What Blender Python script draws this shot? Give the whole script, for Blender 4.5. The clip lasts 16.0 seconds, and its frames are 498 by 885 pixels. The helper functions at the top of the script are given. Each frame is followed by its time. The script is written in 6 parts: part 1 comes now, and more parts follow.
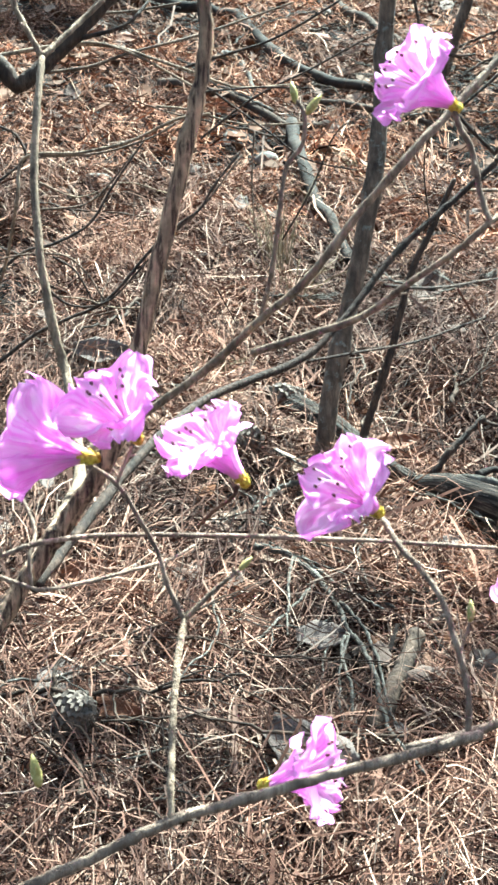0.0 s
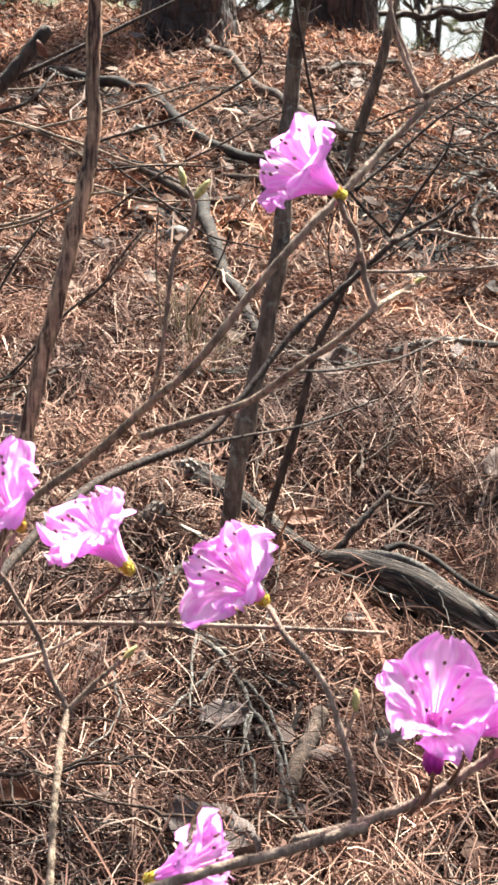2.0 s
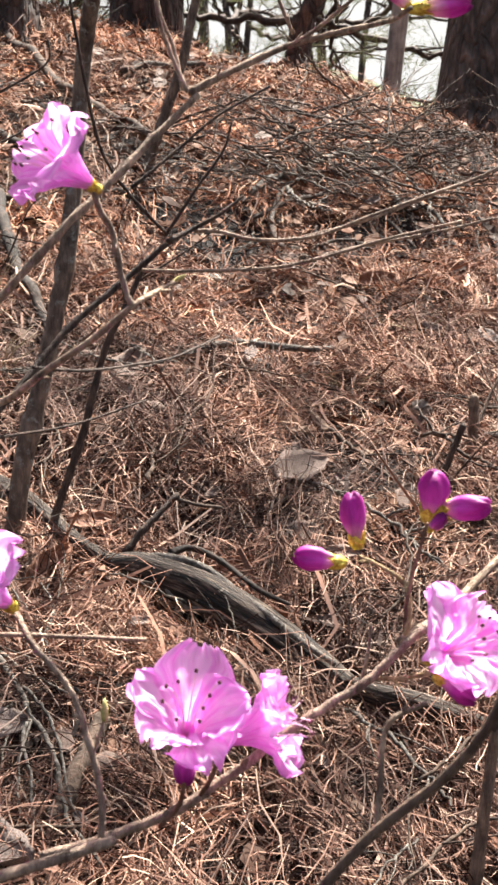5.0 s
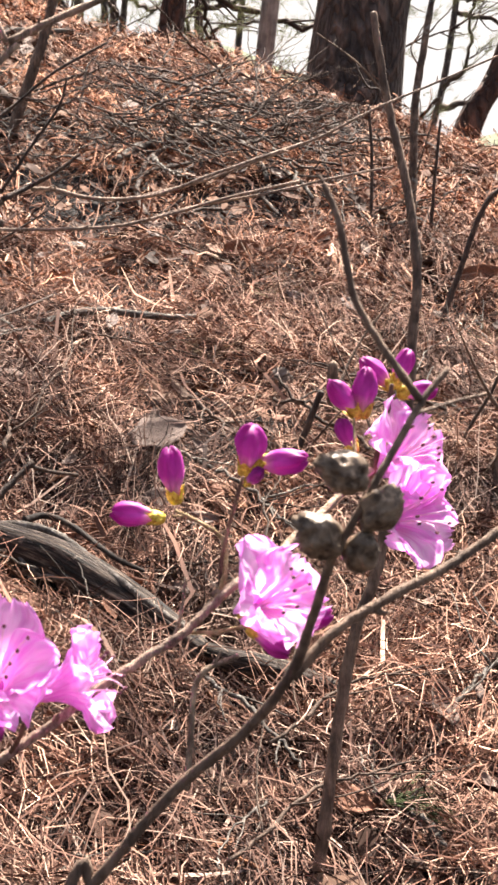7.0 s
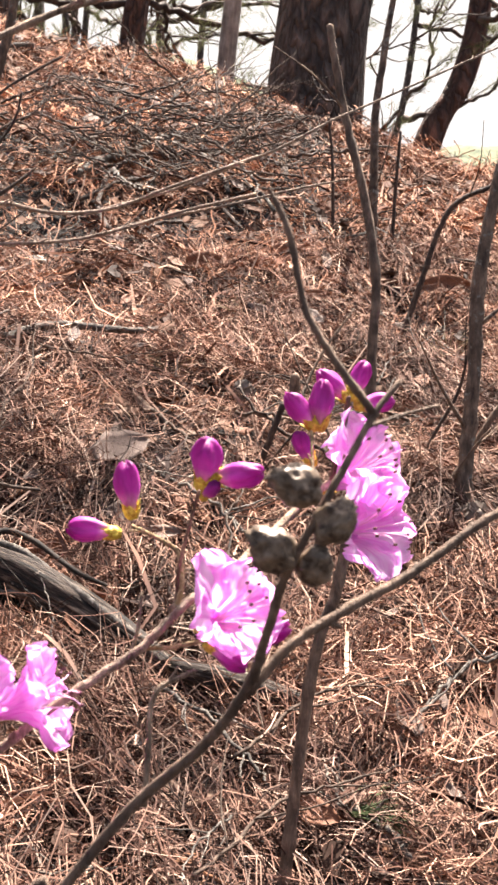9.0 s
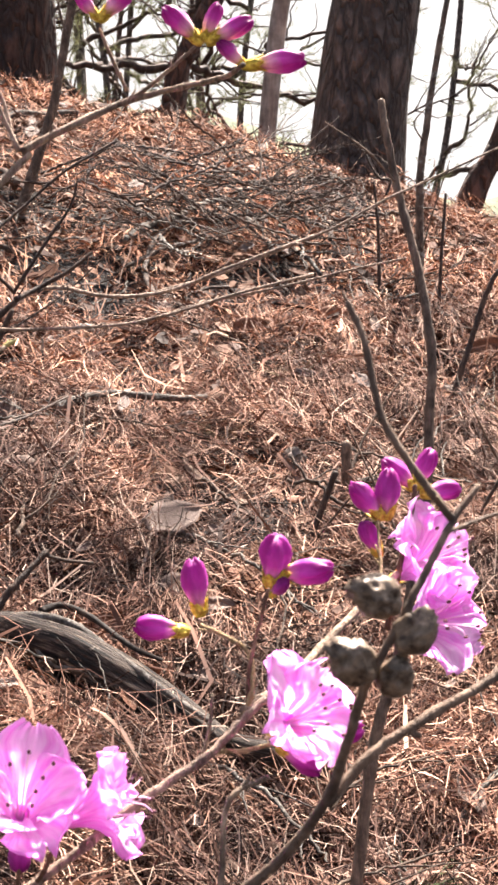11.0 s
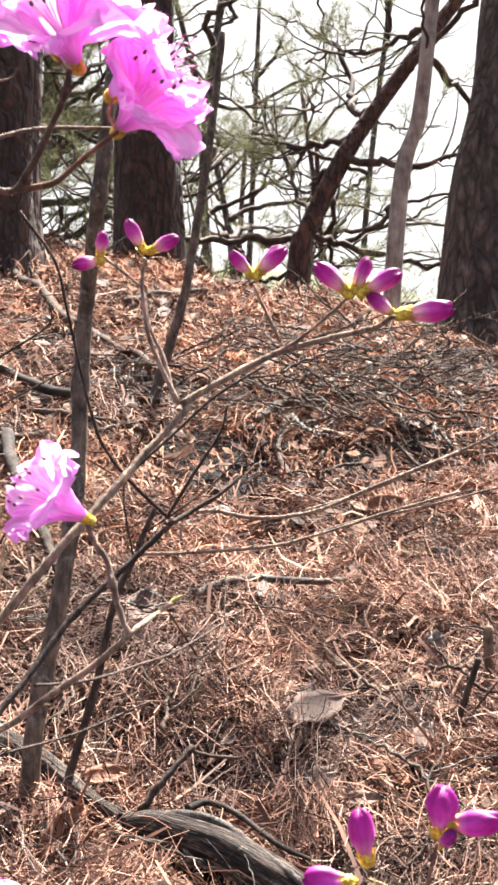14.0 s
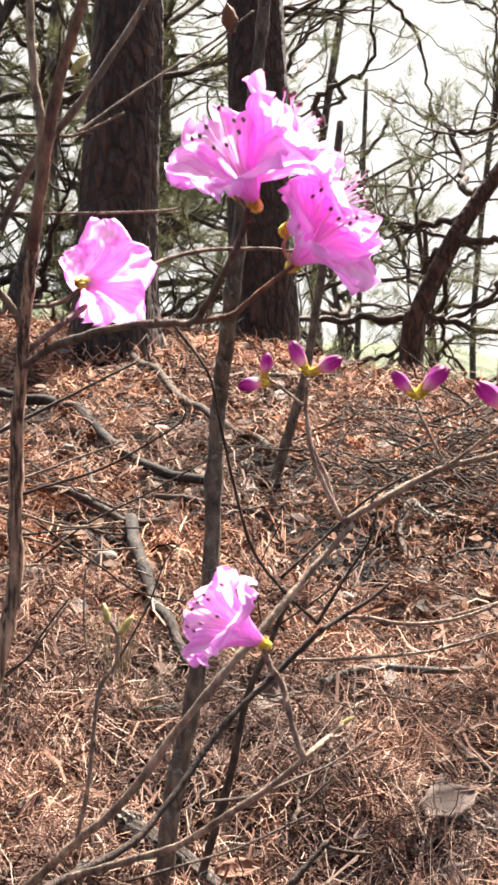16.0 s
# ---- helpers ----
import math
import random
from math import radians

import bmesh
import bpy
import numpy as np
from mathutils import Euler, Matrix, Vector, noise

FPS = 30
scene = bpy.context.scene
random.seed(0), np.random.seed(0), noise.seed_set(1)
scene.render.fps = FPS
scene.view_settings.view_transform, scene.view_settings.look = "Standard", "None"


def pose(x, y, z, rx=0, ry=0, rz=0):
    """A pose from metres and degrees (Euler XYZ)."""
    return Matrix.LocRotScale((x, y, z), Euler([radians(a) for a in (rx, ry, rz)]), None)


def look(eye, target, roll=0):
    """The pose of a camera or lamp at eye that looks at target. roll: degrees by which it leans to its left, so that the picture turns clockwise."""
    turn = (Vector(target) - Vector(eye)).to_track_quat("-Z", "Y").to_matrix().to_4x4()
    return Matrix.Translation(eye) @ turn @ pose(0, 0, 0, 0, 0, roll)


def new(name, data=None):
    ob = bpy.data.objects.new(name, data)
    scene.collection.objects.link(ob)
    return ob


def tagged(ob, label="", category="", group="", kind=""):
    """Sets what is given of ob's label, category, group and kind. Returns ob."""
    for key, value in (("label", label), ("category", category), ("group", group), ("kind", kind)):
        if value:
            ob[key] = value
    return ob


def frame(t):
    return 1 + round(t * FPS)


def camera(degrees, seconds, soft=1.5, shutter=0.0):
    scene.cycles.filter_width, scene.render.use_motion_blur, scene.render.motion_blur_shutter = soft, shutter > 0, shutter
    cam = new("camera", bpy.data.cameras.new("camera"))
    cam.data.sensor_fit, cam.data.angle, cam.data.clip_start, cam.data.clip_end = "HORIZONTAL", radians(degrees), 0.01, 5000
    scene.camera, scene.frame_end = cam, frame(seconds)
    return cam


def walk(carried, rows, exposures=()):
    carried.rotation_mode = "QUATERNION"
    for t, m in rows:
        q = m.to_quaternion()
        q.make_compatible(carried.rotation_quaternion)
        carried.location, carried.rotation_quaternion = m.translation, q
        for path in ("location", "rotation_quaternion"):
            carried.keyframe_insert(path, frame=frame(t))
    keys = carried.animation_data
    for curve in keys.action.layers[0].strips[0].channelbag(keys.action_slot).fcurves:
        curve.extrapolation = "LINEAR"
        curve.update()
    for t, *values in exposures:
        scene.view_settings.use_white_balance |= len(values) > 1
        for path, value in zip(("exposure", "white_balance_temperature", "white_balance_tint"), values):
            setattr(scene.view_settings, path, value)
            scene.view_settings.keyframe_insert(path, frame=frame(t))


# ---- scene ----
cam = camera(17.9, 16.0, soft=2.7)
cam.data.dof.use_dof, cam.data.dof.focus_distance, cam.data.dof.aperture_fstop = True, 1.4, 80.0
# seconds, eye (x, y, z), tilt, lean, turn
PATH = [
    (0, -0.0147, -0.0092, 0.9918, 84.796, 0.384, -4.950),
    (0.5, -0.0080, -0.0106, 0.9991, 85.681, 0.272, -5.463),
    (1, -0.0075, -0.0099, 1.0014, 86.424, 0.408, -6.132),
    (1.5, -0.0079, -0.0071, 1.0009, 86.928, 0.550, -6.935),
    (2, 0.0005, -0.0043, 0.9992, 87.310, 0.551, -7.883),
    (2.5, 0.0000, 0.0000, 1.0000, 87.320, 1.025, -9.000),
    (3, -0.0028, 0.0009, 1.0019, 87.378, 1.066, -10.069),
    (3.5, 0.0083, 0.0007, 1.0020, 87.535, 0.705, -11.118),
    (4, 0.0194, -0.0013, 1.0017, 87.608, 0.738, -12.147),
    (4.5, 0.0262, 0.0035, 1.0013, 87.645, 0.786, -13.376),
    (5, 0.0277, 0.0106, 0.9987, 87.476, 1.246, -14.783),
    (5.2, 0.0284, 0.0086, 0.9948, 87.500, 1.431, -15.274),
    (7.3, 0.0590, 0.0080, 0.9899, 86.591, 1.161, -19.525),
    (7.5, 0.0590, 0.0081, 0.9900, 86.624, 1.106, -19.778),
    (8, 0.0589, 0.0080, 0.9901, 86.743, 0.917, -20.256),
    (8.2, 0.0589, 0.0080, 0.9900, 86.792, 0.915, -20.405),
    (10.3, 0.0706, 0.0208, 0.9984, 88.150, -0.066, -19.606),
    (10.5, 0.0685, 0.0307, 1.0026, 88.381, -0.149, -19.391),
    (11, 0.0553, 0.0206, 1.0082, 89.076, -0.071, -18.718),
    (11.5, 0.0512, 0.0248, 1.0110, 89.941, -0.475, -17.777),
    (12, 0.0393, 0.0164, 1.0242, 90.758, 0.018, -17.091),
    (12.5, 0.0418, 0.0133, 1.0284, 91.621, -0.396, -16.316),
    (13, 0.0419, 0.0043, 1.0360, 92.683, -0.595, -15.631),
    (13.5, 0.0338, 0.0056, 1.0499, 93.610, -0.590, -15.074),
    (14, 0.0356, 0.0063, 1.0522, 94.684, -1.203, -14.196),
    (14.5, 0.0162, 0.0067, 1.0661, 95.528, -0.740, -13.365),
    (15, 0.0155, 0.0018, 1.0627, 96.420, -1.381, -12.184),
    (15.5, 0.0199, 0.0020, 1.0668, 97.048, -1.697, -11.121),
    (16, 0.0042, -0.0016, 1.0744, 97.414, -1.031, -10.388),
]

def held(x, y, z, tilt, lean, turn):
    """A hand-held camera: turned about z, tilted from straight down, leaning to its left."""
    return pose(x, y, z, tilt, 0, turn) @ pose(0, 0, 0, 0, 0, lean)


walk(cam, [(t, held(*p)) for t, *p in PATH], exposures=[(0, 2.68, 5350, -16), (0.5, 2.64, 5000, -23), (1.1, 2.56, 5300, -16), (1.5, 2.50, 6000, -2), (2.1, 2.40, 6250, 3), (5, 2.27, 6550, 8), (8, 2.45, 6800, 13), (10.5, 2.52, 6700, 13), (12.5, 2.74, 6500, 11), (14, 2.72, 6450, 10), (16, 2.46, 6650, 8)])

# ---- sky and sun ----
SUN_FROM = Vector((0.30, 0.34, 0.89)).normalized()
world = bpy.data.worlds.new("sky")
scene.world = world
world.use_nodes = True
sky = world.node_tree.nodes.new("ShaderNodeTexSky")
sky.sky_type, sky.sun_disc = "NISHITA", False
sky.sun_elevation = math.asin(SUN_FROM.z)
sky.sun_rotation = math.atan2(SUN_FROM.x, SUN_FROM.y)
sky.air_density, sky.dust_density, sky.ozone_density = 1.0, 6.0, 0.6
back = world.node_tree.nodes["Background"]
back.inputs["Strength"].default_value = 0.05
world.node_tree.links.new(sky.outputs["Color"], back.inputs["Color"])
sun = new("sun", bpy.data.lights.new("sun", "SUN"))
sun.data.energy, sun.data.angle, sun.data.color = 4.8, radians(0.6), (1.0, 0.95, 0.88)
sun.matrix_world = look(SUN_FROM * 20, (0, 0, 0))


# ---- materials ----
def material(name):
    m = bpy.data.materials.new(name)
    m.use_nodes = True
    n = m.node_tree.nodes
    return m, n, m.node_tree.links, n["Principled BSDF"]


DRY = 0.68  # dry litter, bark and wood reflect this share of the tones named below


def toned(stops, share):
    return [(at, tuple(v * share for v in c)) for at, c in stops]


def ramp(nodes, stops):
    r = nodes.new("ShaderNodeValToRGB")
    while len(r.color_ramp.elements) < len(stops):
        r.color_ramp.elements.new(0.5)
    for e, (at, c) in zip(r.color_ramp.elements, stops):
        e.position, e.color = at, (*c, 1)
    return r


def noise_node(nodes, links, scale, detail=4.0, rough=0.6, stretch=None, kind="Object"):
    co = nodes.new("ShaderNodeTexCoord")
    n = nodes.new("ShaderNodeTexNoise")
    n.inputs["Scale"].default_value, n.inputs["Detail"].default_value, n.inputs["Roughness"].default_value = scale, detail, rough
    if stretch:
        mp = nodes.new("ShaderNodeMapping")
        mp.inputs["Scale"].default_value = stretch
        links.new(co.outputs[kind], mp.inputs["Vector"])
        links.new(mp.outputs["Vector"], n.inputs["Vector"])
    else:
        links.new(co.outputs[kind], n.inputs["Vector"])
    return n


def mixed(nodes, links, a, b, fac, mode="MIX"):
    m = nodes.new("ShaderNodeMix")
    m.data_type, m.blend_type = "RGBA", mode
    for sock, v in ((m.inputs[6], a), (m.inputs[7], b), (m.inputs[0], fac)):
        if isinstance(v, tuple):
            sock.default_value = (*v, 1)
        elif isinstance(v, float):
            sock.default_value = v
        else:
            links.new(v, sock)
    return m.outputs[2]


def bumped(nodes, links, bsdf, height, strength, distance):
    b = nodes.new("ShaderNodeBump")
    b.inputs["Strength"].default_value, b.inputs["Distance"].default_value = strength, distance
    links.new(height, b.inputs["Height"])
    links.new(b.outputs["Normal"], bsdf.inputs["Normal"])


def bark(name, dark, light, scale=230, stretch=(1, 1, 0.25), rough=0.8, lichen=None, bump=0.6, share=DRY, edge=(0.34, 0.66), deep=0.004):
    """Young bark: streaks along the stem, blotches at a second scale, fine relief."""
    m, n, l, p = material(name)
    a = noise_node(n, l, scale, 5, 0.65, stretch)
    r = ramp(n, toned([(edge[0], dark), (edge[1], light)], share))
    l.new(a.outputs["Fac"], r.inputs["Fac"])
    col = r.outputs["Color"]
    b = noise_node(n, l, scale * 0.22, 3, 0.6)
    rb = ramp(n, [(0.40, (0.52, 0.50, 0.48)), (0.62, (1.08, 1.05, 1.0))])
    l.new(b.outputs["Fac"], rb.inputs["Fac"])
    col = mixed(n, l, col, rb.outputs["Color"], 1.0, "MULTIPLY")
    if lichen:
        c = noise_node(n, l, scale * 0.5, 4, 0.7)
        rc = ramp(n, [(0.58, (0, 0, 0)), (0.66, (1, 1, 1))])
        l.new(c.outputs["Fac"], rc.inputs["Fac"])
        col = mixed(n, l, col, tuple(v * DRY for v in lichen), rc.outputs["Color"])
    l.new(col, p.inputs["Base Color"])
    p.inputs["Roughness"].default_value = rough
    p.inputs["Specular IOR Level"].default_value = 0.35
    bumped(n, l, p, a.outputs["Fac"], min(1.0, bump * 1.5), deep)
    return m


BARK = bark("bark_brown", (0.12, 0.078, 0.055), (0.30, 0.205, 0.15), share=0.85)
BARK_DARK = bark("bark_dark", (0.040, 0.025, 0.019), (0.155, 0.098, 0.071))
BARK_RED = bark("bark_reddish", (0.16, 0.075, 0.045), (0.33, 0.18, 0.12), share=0.9)
BARK_TAN = bark("bark_tan", (0.22, 0.145, 0.108), (0.52, 0.39, 0.30), 300, share=1.0)
BARK_GREY = bark("bark_grey", (0.16, 0.110, 0.078), (0.52, 0.385, 0.275), 280, share=1.0)
BARK_YELLOW = bark("bark_yellowish", (0.30, 0.20, 0.09), (0.50, 0.36, 0.20), 300, share=1.0)
BARK_STRIPED = bark("bark_striped", (0.080, 0.036, 0.023), (0.60, 0.39, 0.25), 420, (1, 1, 0.05), 0.75, None, 1.0, share=1.0, edge=(0.43, 0.56))
BARK_SAP = bark("bark_sapling", (0.10, 0.070, 0.054), (0.31, 0.225, 0.17), 150, (1, 1, 0.3), 0.85, (0.30, 0.29, 0.25))
LICHEN_TWIG = bark("lichened_dead_twig", (0.085, 0.068, 0.056), (0.30, 0.27, 0.24), 140, (1, 1, 1), 0.9, (0.36, 0.33, 0.29))
FALLEN_DARK = bark("dark_dead_wood", (0.018, 0.013, 0.010), (0.088, 0.062, 0.048), 60, (1, 1, 1), 0.9)
DEAD_TWIG = bark("dead_twig", (0.055, 0.037, 0.028), (0.19, 0.13, 0.097), 120, (1, 1, 1), 0.9)


def pine_bark(name, dark, light):
    """Old pine bark: long plates parted by dark cracks."""
    m, n, l, p = material(name)
    co = n.new("ShaderNodeTexCoord")
    mp = n.new("ShaderNodeMapping")
    mp.inputs["Scale"].default_value = (1, 1, 0.42)
    l.new(co.outputs["Object"], mp.inputs["Vector"])
    v = n.new("ShaderNodeTexVoronoi")
    v.feature, v.inputs["Scale"].default_value = "DISTANCE_TO_EDGE", 24
    wob = noise_node(n, l, 14, 3, 0.6, (1, 1, 0.4))
    warp = n.new("ShaderNodeVectorMath")
    warp.operation = "MULTIPLY_ADD"
    warp.inputs[1].default_value = (0.09, 0.09, 0.09)
    l.new(wob.outputs["Color"], warp.inputs[0])
    l.new(mp.outputs["Vector"], warp.inputs[2])
    l.new(warp.outputs[0], v.inputs["Vector"])
    rv = ramp(n, [(0.0, (0.25, 0.25, 0.25)), (0.30, (1, 1, 1))])
    l.new(v.outputs["Distance"], rv.inputs["Fac"])
    a = noise_node(n, l, 30, 5, 0.65, (1, 1, 0.4))
    ra = ramp(n, toned([(0.35, dark), (0.68, light)], DRY))
    l.new(a.outputs["Fac"], ra.inputs["Fac"])
    col = mixed(n, l, (0.022, 0.016, 0.013), ra.outputs["Color"], rv.outputs["Color"])
    l.new(col, p.inputs["Base Color"])
    p.inputs["Roughness"].default_value = 0.92
    h = mixed(n, l, rv.outputs["Color"], a.outputs["Color"], 0.35)
    bumped(n, l, p, h, 1.0, 0.035)
    return m


PINE_BARK = pine_bark("pine_bark", (0.12, 0.085, 0.068), (0.36, 0.255, 0.205))
PINE_BARK_BROWN = pine_bark("pine_bark_brown", (0.075, 0.050, 0.038), (0.28, 0.195, 0.155))
PINE_BARK_DARK = pine_bark("pine_bark_dark", (0.050, 0.025, 0.018), (0.165, 0.085, 0.060))
PINE_BARK_RED = pine_bark("pine_bark_red", (0.12, 0.050, 0.032), (0.30, 0.14, 0.095))
PALE_BARK = bark("pale_grey_bark", (0.25, 0.20, 0.175), (0.52, 0.44, 0.39), 40, share=1.0)
LIMB_BARK = bark("pine_limb_bark", (0.055, 0.034, 0.026), (0.17, 0.105, 0.08), 40)


def island_material(name, stops, rough=0.7, through_light=0.0, patch=None):
    """Colours that differ from piece to piece of one mesh."""
    m, n, l, p = material(name)
    g = n.new("ShaderNodeNewGeometry")
    r = ramp(n, toned(stops, DRY))
    l.new(g.outputs["Random Per Island"], r.inputs["Fac"])
    col = r.outputs["Color"]
    if patch:
        a = noise_node(n, l, patch[0], 3, 0.6)
        ra = ramp(n, [(0.38, patch[1]), (0.62, patch[2])])
        l.new(a.outputs["Fac"], ra.inputs["Fac"])
        col = mixed(n, l, col, ra.outputs["Color"], 1.0, "MULTIPLY")
    l.new(col, p.inputs["Base Color"])
    p.inputs["Roughness"].default_value = rough
    p.inputs["Specular IOR Level"].default_value = 0.12
    if through_light:
        t = n.new("ShaderNodeBsdfTranslucent")
        l.new(col, t.inputs["Color"])
        mx = n.new("ShaderNodeMixShader")
        mx.inputs[0].default_value = through_light
        l.new(p.outputs[0], mx.inputs[1])
        l.new(t.outputs[0], mx.inputs[2])
        l.new(mx.outputs[0], n["Material Output"].inputs["Surface"])
    return m


NEEDLE_LITTER = island_material(
    "dry_pine_needles",
    [(0.0, (0.020, 0.0115, 0.009)), (0.30, (0.135, 0.071, 0.053)), (0.58, (0.345, 0.197, 0.150)), (0.84, (0.59, 0.385, 0.298)), (1.0, (0.88, 0.70, 0.57))],
    0.8, 0.0, (4.5, (0.50, 0.47, 0.47), (1.15, 1.02, 0.93)),
)
# redder needles upslope; the sunlight there is painted in as brighter tones and patches
NEEDLE_RUST_SUNLIT = island_material(
    "rusty_sunlit_pine_needles",
    [(0.0, (0.026, 0.014, 0.010)), (0.30, (0.20, 0.094, 0.062)), (0.58, (0.50, 0.262, 0.172)), (0.84, (0.78, 0.46, 0.32)), (1.0, (0.98, 0.77, 0.60))],
    0.8, 0.0, (3.0, (0.50, 0.48, 0.49), (1.25, 1.06, 0.92)),
)
PINE_FOLIAGE = island_material("pine_needles", [(0.0, (0.07, 0.076, 0.034)), (0.5, (0.15, 0.152, 0.068)), (1.0, (0.27, 0.26, 0.14))], 0.55, 0.35)


def soil():
    m, n, l, p = material("shade_toned_needle_soil")
    a = noise_node(n, l, 60, 6, 0.7)
    b = noise_node(n, l, 3.5, 4, 0.6)
    # near-black stops put the shade of gaps between needles into the soil colour
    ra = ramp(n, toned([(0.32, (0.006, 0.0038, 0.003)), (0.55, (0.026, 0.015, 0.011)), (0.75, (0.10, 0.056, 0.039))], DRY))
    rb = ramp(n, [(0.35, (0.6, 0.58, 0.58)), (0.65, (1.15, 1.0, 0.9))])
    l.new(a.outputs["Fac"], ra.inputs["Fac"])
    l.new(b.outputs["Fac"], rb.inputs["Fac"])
    l.new(mixed(n, l, ra.outputs["Color"], rb.outputs["Color"], 1.0, "MULTIPLY"), p.inputs["Base Color"])
    p.inputs["Roughness"].default_value = 0.95
    bumped(n, l, p, a.outputs["Fac"], 1.0, 0.04)
    return m


SOIL = soil()


def petal_material(name, deep, pale, light, thin=0.4, flecks=False):
    """Thin crinkled petals: pale where the sun strikes, saturated where light passes through; fine veins along them."""
    m, n, l, p = material(name)
    co = n.new("ShaderNodeTexCoord")
    mp = n.new("ShaderNodeMapping")
    mp.inputs["Scale"].default_value = (13, 1.3, 1)
    l.new(co.outputs["UV"], mp.inputs["Vector"])
    vein = n.new("ShaderNodeTexNoise")
    vein.inputs["Scale"].default_value, vein.inputs["Detail"].default_value = 1.6, 3.0
    l.new(mp.outputs["Vector"], vein.inputs["Vector"])
    r = ramp(n, [(0.36, deep), (0.62, pale)])
    l.new(vein.outputs["Fac"], r.inputs["Fac"])
    col = r.outputs["Color"]
    a = noise_node(n, l, 330, 4, 0.6)
    if flecks:
        # dark freckles in the throat of the upper petal
        spot = n.new("ShaderNodeTexVoronoi")
        spot.inputs["Scale"].default_value = 12
        l.new(co.outputs["UV"], spot.inputs["Vector"])
        dot = ramp(n, [(0.16, (1, 1, 1)), (0.22, (0, 0, 0))])
        l.new(spot.outputs["Distance"], dot.inputs["Fac"])
        sep = n.new("ShaderNodeSeparateXYZ")
        l.new(co.outputs["UV"], sep.inputs[0])
        zone = ramp(n, [(0.22, (0, 0, 0)), (0.30, (1, 1, 1)), (0.62, (1, 1, 1)), (0.74, (0, 0, 0))])
        l.new(sep.outputs["Y"], zone.inputs["Fac"])
        col = mixed(n, l, col, (0.30, 0.03, 0.16), mixed(n, l, dot.outputs["Color"], zone.outputs["Color"], 1.0, "MULTIPLY"))
    l.new(col, p.inputs["Base Color"])
    p.inputs["Roughness"].default_value = 0.5
    p.inputs["Specular IOR Level"].default_value = 0.3
    both = mixed(n, l, a.outputs["Color"], vein.outputs["Color"], 0.5)
    bumped(n, l, p, both, 0.35, 0.0012)
    t = n.new("ShaderNodeBsdfTranslucent")
    t.inputs["Color"].default_value = (*light, 1)
    mx = n.new("ShaderNodeMixShader")
    mx.inputs[0].default_value = thin
    l.new(p.outputs[0], mx.inputs[1])
    l.new(t.outputs[0], mx.inputs[2])
    l.new(mx.outputs[0], n["Material Output"].inputs["Surface"])
    return m


PETAL = petal_material("azalea_petal", (0.80, 0.20, 0.70), (0.98, 0.80, 0.96), (1.0, 0.45, 0.95), 0.54)
PETAL_FLECKED = petal_material("azalea_petal_flecked", (0.80, 0.20, 0.70), (0.98, 0.80, 0.96), (1.0, 0.45, 0.95), 0.54, True)


def bud_material(name, stops):
    """Furled petals: yellow at the foot, then pale pink, purple above, darkest at the tip."""
    m = petal_material(name, (0.55, 0.42, 0.52), (1.0, 1.0, 1.0), (0.62, 0.05, 0.48), 0.25)
    n, l = m.node_tree.nodes, m.node_tree.links
    p = n["Principled BSDF"]
    co = n.new("ShaderNodeTexCoord")
    sep = n.new("ShaderNodeSeparateXYZ")
    l.new(co.outputs["Object"], sep.inputs[0])
    up = n.new("ShaderNodeMath")
    up.operation = "MULTIPLY"
    up.inputs[1].default_value = 1 / 0.0246
    l.new(sep.outputs["Z"], up.inputs[0])
    fold = noise_node(n, l, 190, 3, 0.6, (1, 1, 0.3))
    shift = n.new("ShaderNodeMath")
    shift.operation, shift.inputs[1].default_value = "MULTIPLY_ADD", 0.24
    l.new(fold.outputs["Fac"], shift.inputs[0])
    l.new(up.outputs[0], shift.inputs[2])
    tone = ramp(n, stops)
    l.new(shift.outputs[0], tone.inputs["Fac"])
    vein = ramp(n, [(0.38, (0.62, 0.50, 0.58)), (0.62, (1.1, 1.1, 1.1))])
    l.new(fold.outputs["Fac"], vein.inputs["Fac"])
    l.new(mixed(n, l, tone.outputs["Color"], vein.outputs["Color"], 1.0, "MULTIPLY"), p.inputs["Base Color"])
    return m


BUD_PETAL = bud_material("azalea_bud_petal", [(0.22, (0.90, 0.66, 0.40)), (0.40, (0.88, 0.42, 0.66)), (0.60, (0.60, 0.085, 0.50)), (1.0, (0.34, 0.018, 0.25))])
BUD_YOUNG = bud_material("azalea_young_bud_petal", [(0.30, (0.92, 0.76, 0.18)), (0.52, (0.93, 0.62, 0.62)), (0.74, (0.56, 0.085, 0.44)), (1.05, (0.22, 0.012, 0.15))])


def plain(name, dark, light, scale, rough=0.6, share=DRY):
    m, n, l, p = material(name)
    a = noise_node(n, l, scale, 4, 0.6)
    r = ramp(n, toned([(0.35, dark), (0.65, light)], share))
    l.new(a.outputs["Fac"], r.inputs["Fac"])
    l.new(r.outputs["Color"], p.inputs["Base Color"])
    p.inputs["Roughness"].default_value = rough
    p.inputs["Specular IOR Level"].default_value = 0.25
    bumped(n, l, p, a.outputs["Fac"], 0.4, 0.002)
    return m


